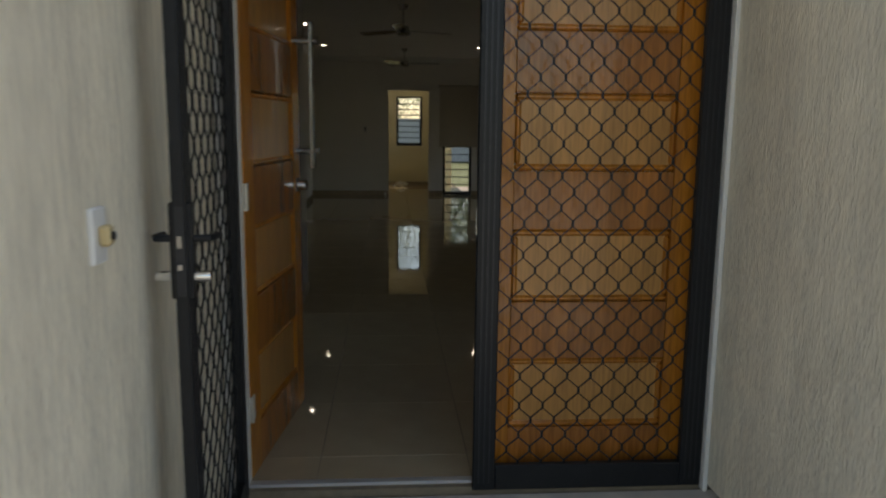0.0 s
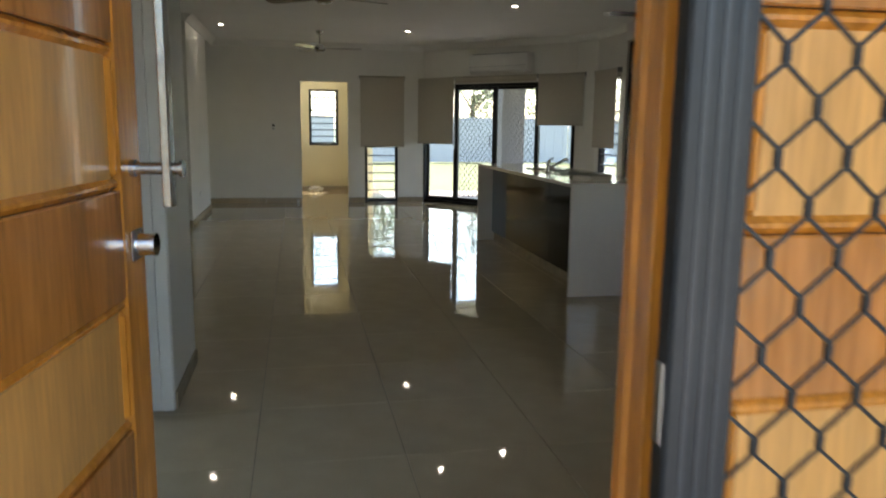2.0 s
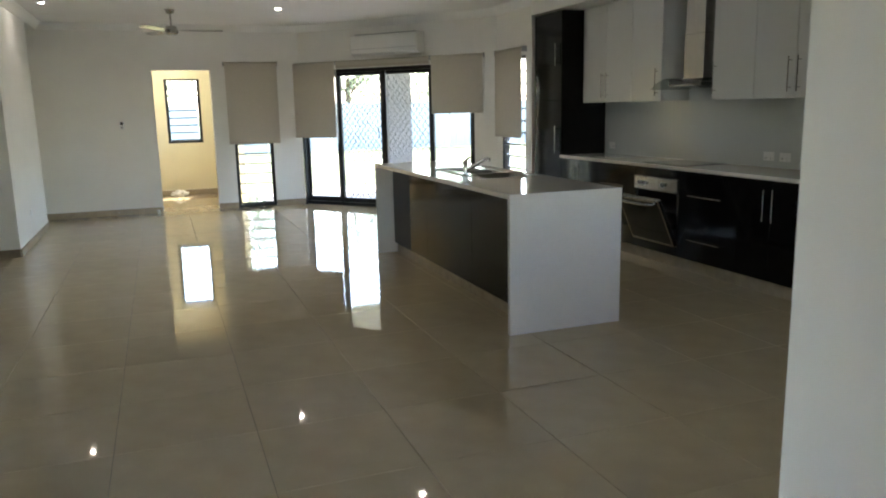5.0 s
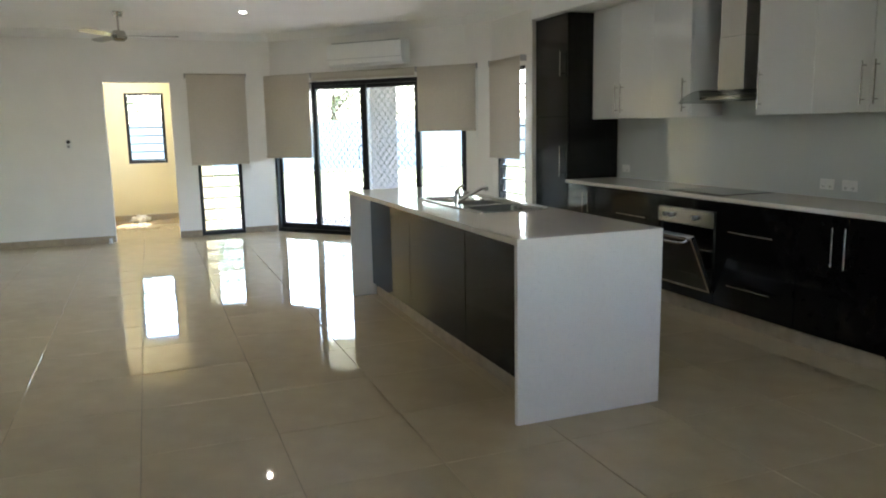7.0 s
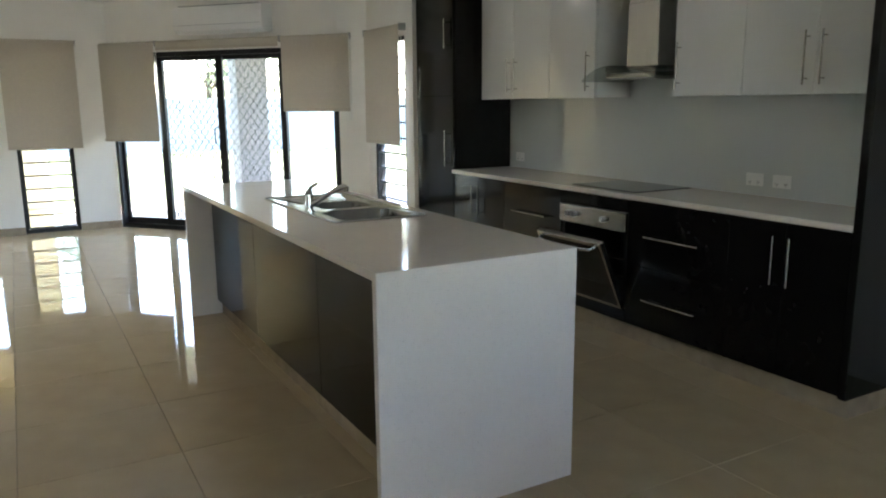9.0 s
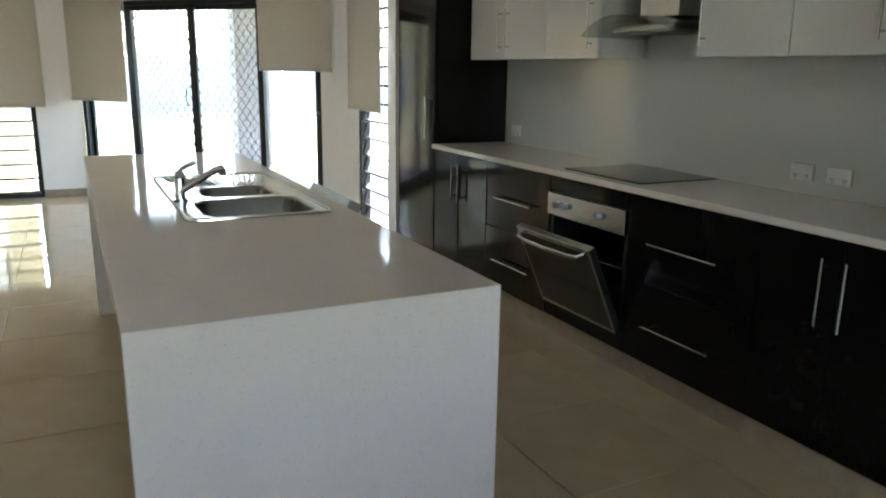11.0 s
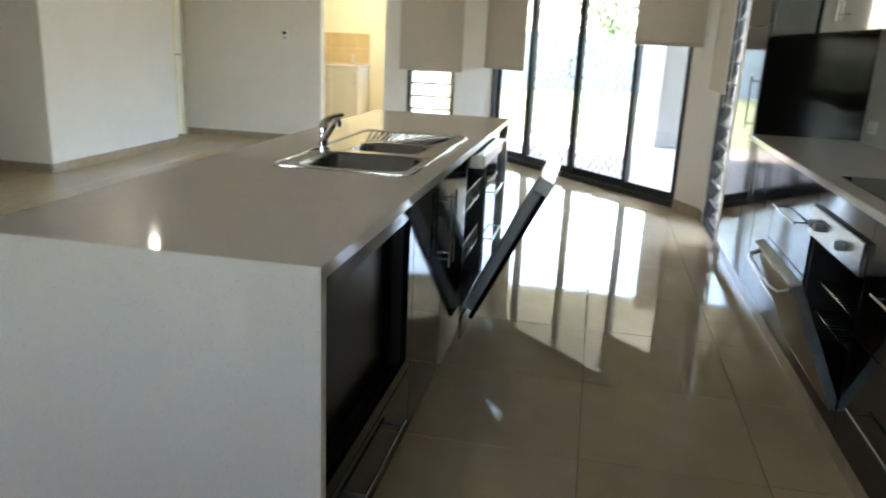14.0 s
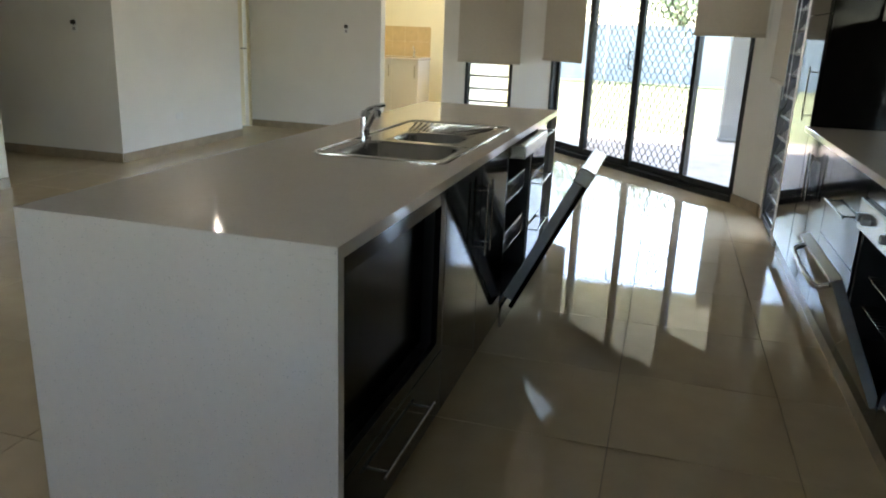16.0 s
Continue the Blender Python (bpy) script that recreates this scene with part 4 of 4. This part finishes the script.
def downlight(x, y, glow=LAMP):
    d = thing("downlight", "small round recessed ceiling downlight, lit", "downlight", pose(x, y, H + 0.002), group="ceiling downlights")
    bm = bmesh.new()
    n = 24
    a = [[bm.verts.new((r * math.cos(k * math.tau / n), r * math.sin(k * math.tau / n), z)) for k in range(n)] for r, z in ((0.045, -0.001), (0.045, -0.006), (0.031, -0.005), (0.029, 0.0))]
    for p, q in zip(a, a[1:]):
        for k in range(n):
            bm.faces.new((p[k], p[(k + 1) % n], q[(k + 1) % n], q[k]))
    part("bezel", bm, WHITEP, d)
    part("lamp", rods(((0, 0, -0.0045), (0, 0, -0.0012), 0.029), seg=20), glow, d)


for x, y in ((0.25, 14.28), (2.88, 14.33), (0.23, 11.6), (2.87, 11.36), (3.72, 11.68)):
    downlight(x, y)
downlight(1.49, 18.0, LAMP2)
sd = thing("smoke_alarm", "small white round smoke alarm on the ceiling", "smoke alarm", pose(4.92, 11.86, H))
part("base", rods(((0, 0, -0.02), (0, 0, 0), 0.05), seg=24), WHITEP, sd)
part("cover", rods(((0, 0, -0.04), (0, 0, -0.02), 0.03, 0.042), seg=24), WHITEP, sd)

ac = thing("air_conditioner", "white split-system air conditioner over the glass doors", "air conditioner", SLANT @ pose(1.12, -0.001, 2.2))
bm = bmesh.new()
prof = [(0, 0.01), (-0.15, 0.0), (-0.20, 0.03), (-0.22, 0.09), (-0.22, 0.24), (-0.20, 0.28), (0, 0.29)]
rings = [[bm.verts.new((x, y, z)) for y, z in prof] for x in (0, 0.02, 1.08, 1.10)]
for v in rings[0] + rings[3]:
    v.co.y *= 0.96
for a, b in zip(rings, rings[1:]):
    for k in range(len(prof)):
        j = (k + 1) % len(prof)
        bm.faces.new((a[k], a[j], b[j], b[k]))
bm.faces.new(rings[0]), bm.faces.new(rings[3])
part("casing", bm, WHITEP, ac)
part("louvre", boxes((0.08, 1.02, -0.195, -0.12, -0.004, 0.003), bev=0.002), WHITEP, ac)
part("intake_grille", boxes(*[(0.05, 1.05, -0.17 + 0.03 * k, -0.16 + 0.03 * k, 0.285, 0.295) for k in range(5)]), GREYP, ac)
part("panel_seam", boxes((0.01, 1.09, -0.2215, -0.2195, 0.085, 0.089)), GREYP, ac)


def wall_control(m, label):
    c = thing("fan_controller", label, "wall switch", m, group="wall fan controllers")
    part("plate", boxes((-0.036, 0.036, -0.009, 0, -0.06, 0.06), bev=0.003), WHITEP, c)
    part("dial", rods(((0, -0.009, 0.03), (0, -0.03, 0.03), 0.024, 0.021), seg=20), BLACKIN, c)
    part("switch", boxes((-0.016, 0.016, -0.014, -0.009, -0.042, -0.010), bev=0.001), GREYP, c)


wall_control(pose(0.87, BY, 1.29), "white fan controller with grey dial")
wall_control(pose(-0.52, 13.3, 1.24), "white fan controller with grey dial on the hall wall")
s = thing("power_point", "white double power point low on the wall", "power point", pose(-0.1, 14.2, 0.36, 0, 0, 90))
part("plate", boxes((-0.058, 0.058, -0.009, 0, -0.036, 0.036), bev=0.003), WHITEP, s)
for dx in (-0.024, 0.024):
    part("switch", boxes((dx - 0.006, dx + 0.006, -0.012, -0.009, 0.008, 0.022), bev=0.001), WHITEP, s)
db = thing("doorbell", "white doorbell plate with ivory button on the porch wall", "doorbell", pose(0.74, 2.76, 1.145, 0, 0, 90))
part("plate", boxes((-0.036, 0.036, -0.013, 0, -0.058, 0.058), bev=0.003), WHITEP, db)
bt = part("button_housing", boxes((-0.014, 0.020, -0.036, -0.013, -0.022, 0.022), bev=0.006), IVORY, db)
part("button", rods(((0.003, -0.036, 0), (0.003, -0.041, 0), 0.009), seg=16), BLACKIN, bt)

# ---- laundry ----
lc = thing("laundry_cabinet", "cream laundry cabinet with benchtop against the wall", "cabinet", pose(0, 0, 0))
part("body", boxes((0.37, 1.20, 18.24, 18.79, 0.09, 0.87)), TRIMW, lc)
for a, b, hx in ((0.372, 0.78, 0.74), (0.784, 1.198, 1.15)):
    d = part("door", boxes((a, b, 18.222, 18.239, 0.095, 0.865), bev=0.0015), TRIMW, lc)
    bar_handle(d, (hx, 18.222, 0.62), (hx, 18.222, 0.80), (0, -0.03, 0), 0.005)
part("top", boxes((0.365, 1.215, 18.21, 18.795, 0.871, 0.90), bev=0.003), STONE, lc)
part("kickboard", boxes((0.38, 1.19, 18.28, 18.29, 0, 0.089)), SKIRT, lc)
tt = thing("laundry_tap", "chrome laundry mixer tap on the cabinet", "tap", pose(0.98, 18.68, 0.9))
part("tap_body", rods(((0, 0, 0), (0, 0, 0.1), 0.02), seg=18), CHROME, tt)
part("spout", tube([(0, 0, 0.08), (0.02, -0.06, 0.13), (0.03, -0.14, 0.16), (0.03, -0.16, 0.14)], 0.011), CHROME, tt)
sp = thing("tile_splash", "beige tiled splashback over the laundry cabinet", "splashback", pose(0, 0, 0), kind="structure")
TILEB = mat("beige glazed tile", (0.62, 0.46, 0.24), 0.2, grain=0.12, scale=10)
for i in range(4):
    for k in range(2):
        part("tile", boxes((0.37 + i * 0.208, 0.576 + i * 0.208, 18.793, 18.799, 0.905 + k * 0.225, 1.128 + k * 0.225), bev=0.001), TILEB, sp)
# white lump modelled in place of the window's reflection on the tiles
bm = bmesh.new()
bmesh.ops.create_icosphere(bm, subdivisions=3, radius=0.1)
for v in bm.verts:
    d = 1 + 0.55 * noise.noise(v.co * 22) + 0.3 * noise.noise(v.co * 55)
    v.co = Vector((v.co.x * 1.3 * d, v.co.y * d, max(0.0, 0.05 + v.co.z * 0.6 * d)))
solid("floor_glare", bm, WHITEP, "white lump standing in for window glare on the laundry floor", "bag", m=pose(1.62, 18.5, 0))
ds = thing("door_stop", "small white door stop at the laundry doorway", "door stop", pose(1.265, 16.262, 0))
part("base", rods(((0, 0, 0), (0, 0, 0.012), 0.026, 0.022), seg=16), WHITEP, ds)
part("buffer", rods(((0, 0, 0.012), (0, 0, 0.055), 0.017, 0.020), seg=16), WHITEP, ds)

# ---- garden ----
pc = thing("patio_column", "square grey rendered patio column", "column", pose(5.83, 19.09, -0.06))
part("shaft", boxes((-0.25, 0.25, -0.25, 0.25, 0.0, 2.64), bev=0.01), COLUMN, pc)
part("base", boxes((-0.262, 0.262, -0.262, 0.262, 0.0, 0.05), bev=0.008), COLUMN, pc)


def fence(p, q):
    f = thing("fence", "pale steel panel fence behind the lawn", "fence", along(p, q), kind="structure")
    n = math.hypot(q[0] - p[0], q[1] - p[1])
    k = int(n / 2.4)
    me = finish(boxes(*[(0.02 + 0.19 * i, 0.21 + 0.19 * i, 0.0 if i % 2 else 0.022, 0.02 if i % 2 else 0.042, -0.1, 1.65) for i in range(12)], (0.0, 2.3, 0.0, 0.05, 1.62, 1.68)), "panel", FENCEM)
    po = finish(boxes((-0.05, 0.03, -0.02, 0.07, -0.14, 1.7)), "post", FENCEM)
    for i in range(k):
        for m in (me, po):
            ob = new(m.name, m)
            ob.parent, ob.matrix_basis = f, pose(i * 2.4, 0, 0)


fence((-14, 33), (24, 33))
fence((24, 33), (24, 6))


def tree(x, y, h, r, seed, label):
    rnd = random.Random(seed)
    t = thing("tree", label, "tree", pose(x, y, -0.14), group="garden trees")
    bm = bmesh.new()
    rod(bm, (0, 0, 0), (0.05, 0.03, h * 0.45), 0.16, 0.11, 12)
    tips = []
    for k in range(9):
        a, l = rnd.uniform(0, math.tau), rnd.uniform(0.5, 0.95) * r
        base = (0.05, 0.03, h * rnd.uniform(0.3, 0.45))
        tip = (math.cos(a) * l, math.sin(a) * l, h * rnd.uniform(0.3, 0.9))
        rod(bm, base, tip, 0.06, 0.015, 8)
        tips.append(Vector(tip))
    part("trunk", bm, BARK, t)
    vs, fs = [], []
    for tip in tips:
        for _ in range(900):
            c = tip + Vector([rnd.gauss(0, 0.34 * r) for _ in range(2)] + [rnd.gauss(0, 0.15 * h)])
            u = Vector([rnd.uniform(-1, 1) for _ in range(3)]).normalized() * rnd.uniform(0.05, 0.10)
            w = u.orthogonal().normalized() * rnd.uniform(0.025, 0.05)
            i = len(vs)
            vs += [c - u, c + w, c + u, c - w]
            fs.append((i, i + 1, i + 2, i + 3))
    me = bpy.data.meshes.new("crown")
    me.from_pydata(vs, [], fs)
    me.materials.append(LEAF)
    ob = new("crown", me)
    ob.parent = t


for i, (x, y, h, r) in enumerate(((-6, 30, 5.5, 2.0), (0, 31, 6.5, 2.4), (5, 29.5, 5.0, 2.0), (9.5, 30.5, 6.5, 2.6), (14, 28, 5.5, 2.2), (19, 24, 6.0, 2.4), (21.5, 16, 5.5, 2.2))):
    tree(x + (5 if x > 15 else 0), y + (8 if x < 15 else 3), h, r, i + 3, "leafy green garden tree by the fence")

# ---- floor tiles ----
PX, OX, OY = 0.612, 4.73, 9.69
bm = bmesh.new()
g = 0.0016
box(bm, g, PX - g, g, PX - g, -0.012, 0.0)
bmesh.ops.bevel(bm, geom=[e for e in bm.edges if all(v.co.z > -0.001 for v in e.verts)], offset=0.0012, segments=1, affect="EDGES")
TILE_ME = finish(bm, "tile", TILE, False)
inside = [(v[0], v[1]) for v in out]


def in_plan(x, y):
    hit = False
    for (ax, ay), (bx, by) in zip(inside, inside[1:] + inside[:1]):
        if (ay > y) != (by > y) and x < (bx - ax) * (y - ay) / (by - ay) + ax:
            hit = not hit
    return hit


SN = Vector((SB[1] - SA[1], -(SB[0] - SA[0]), 0)).normalized()
parts_v, parts_f = [], []
CUTS = [(Vector((5.49, 14.16, 0)), -SN), (Vector((0, 3.972, 0)), Vector((0, -1, 0)))]
for i in range(-13, 4):
    for k in range(-10, 16):
        x, y = OX + i * PX, OY + k * PX
        flags = [in_plan(x + a * PX, y + b * PX) for a in (0.02, 0.98) for b in (0.02, 0.98)]
        if not any(flags):
            continue
        if all(flags) and -0.2 < x + 0.3 < 5.6 and y < 16.3:
            t = new("tile", TILE_ME)
            t.parent, t.location = FLOOR, (x, y, 0)
            continue
        one = bmesh.new()
        box(one, x + g, x + PX - g, y + g, y + PX - g, -0.012, 0.0)
        cuts = list(CUTS[1:] if x < 2.45 else CUTS)
        if y > 12.1 and x > 5:
            cuts.append((Vector((5.70, 0, 0)), Vector((1, 0, 0))))
        for co, no in cuts:
            bmesh.ops.bisect_plane(one, geom=one.verts[:] + one.edges[:] + one.faces[:], plane_co=co, plane_no=no, clear_outer=True)
        base = len(parts_v)
        one.verts.index_update()
        parts_v += [v.co.copy() for v in one.verts]
        parts_f += [[base + v.index for v in f.verts] for f in one.faces]
        one.free()
me = bpy.data.meshes.new("edge_tile")
me.from_pydata(parts_v, [], parts_f)
me.materials.append(TILE)
ob = new("edge_tile", me)
ob.parent = FLOOR
tagged(ob, kind="stuff")
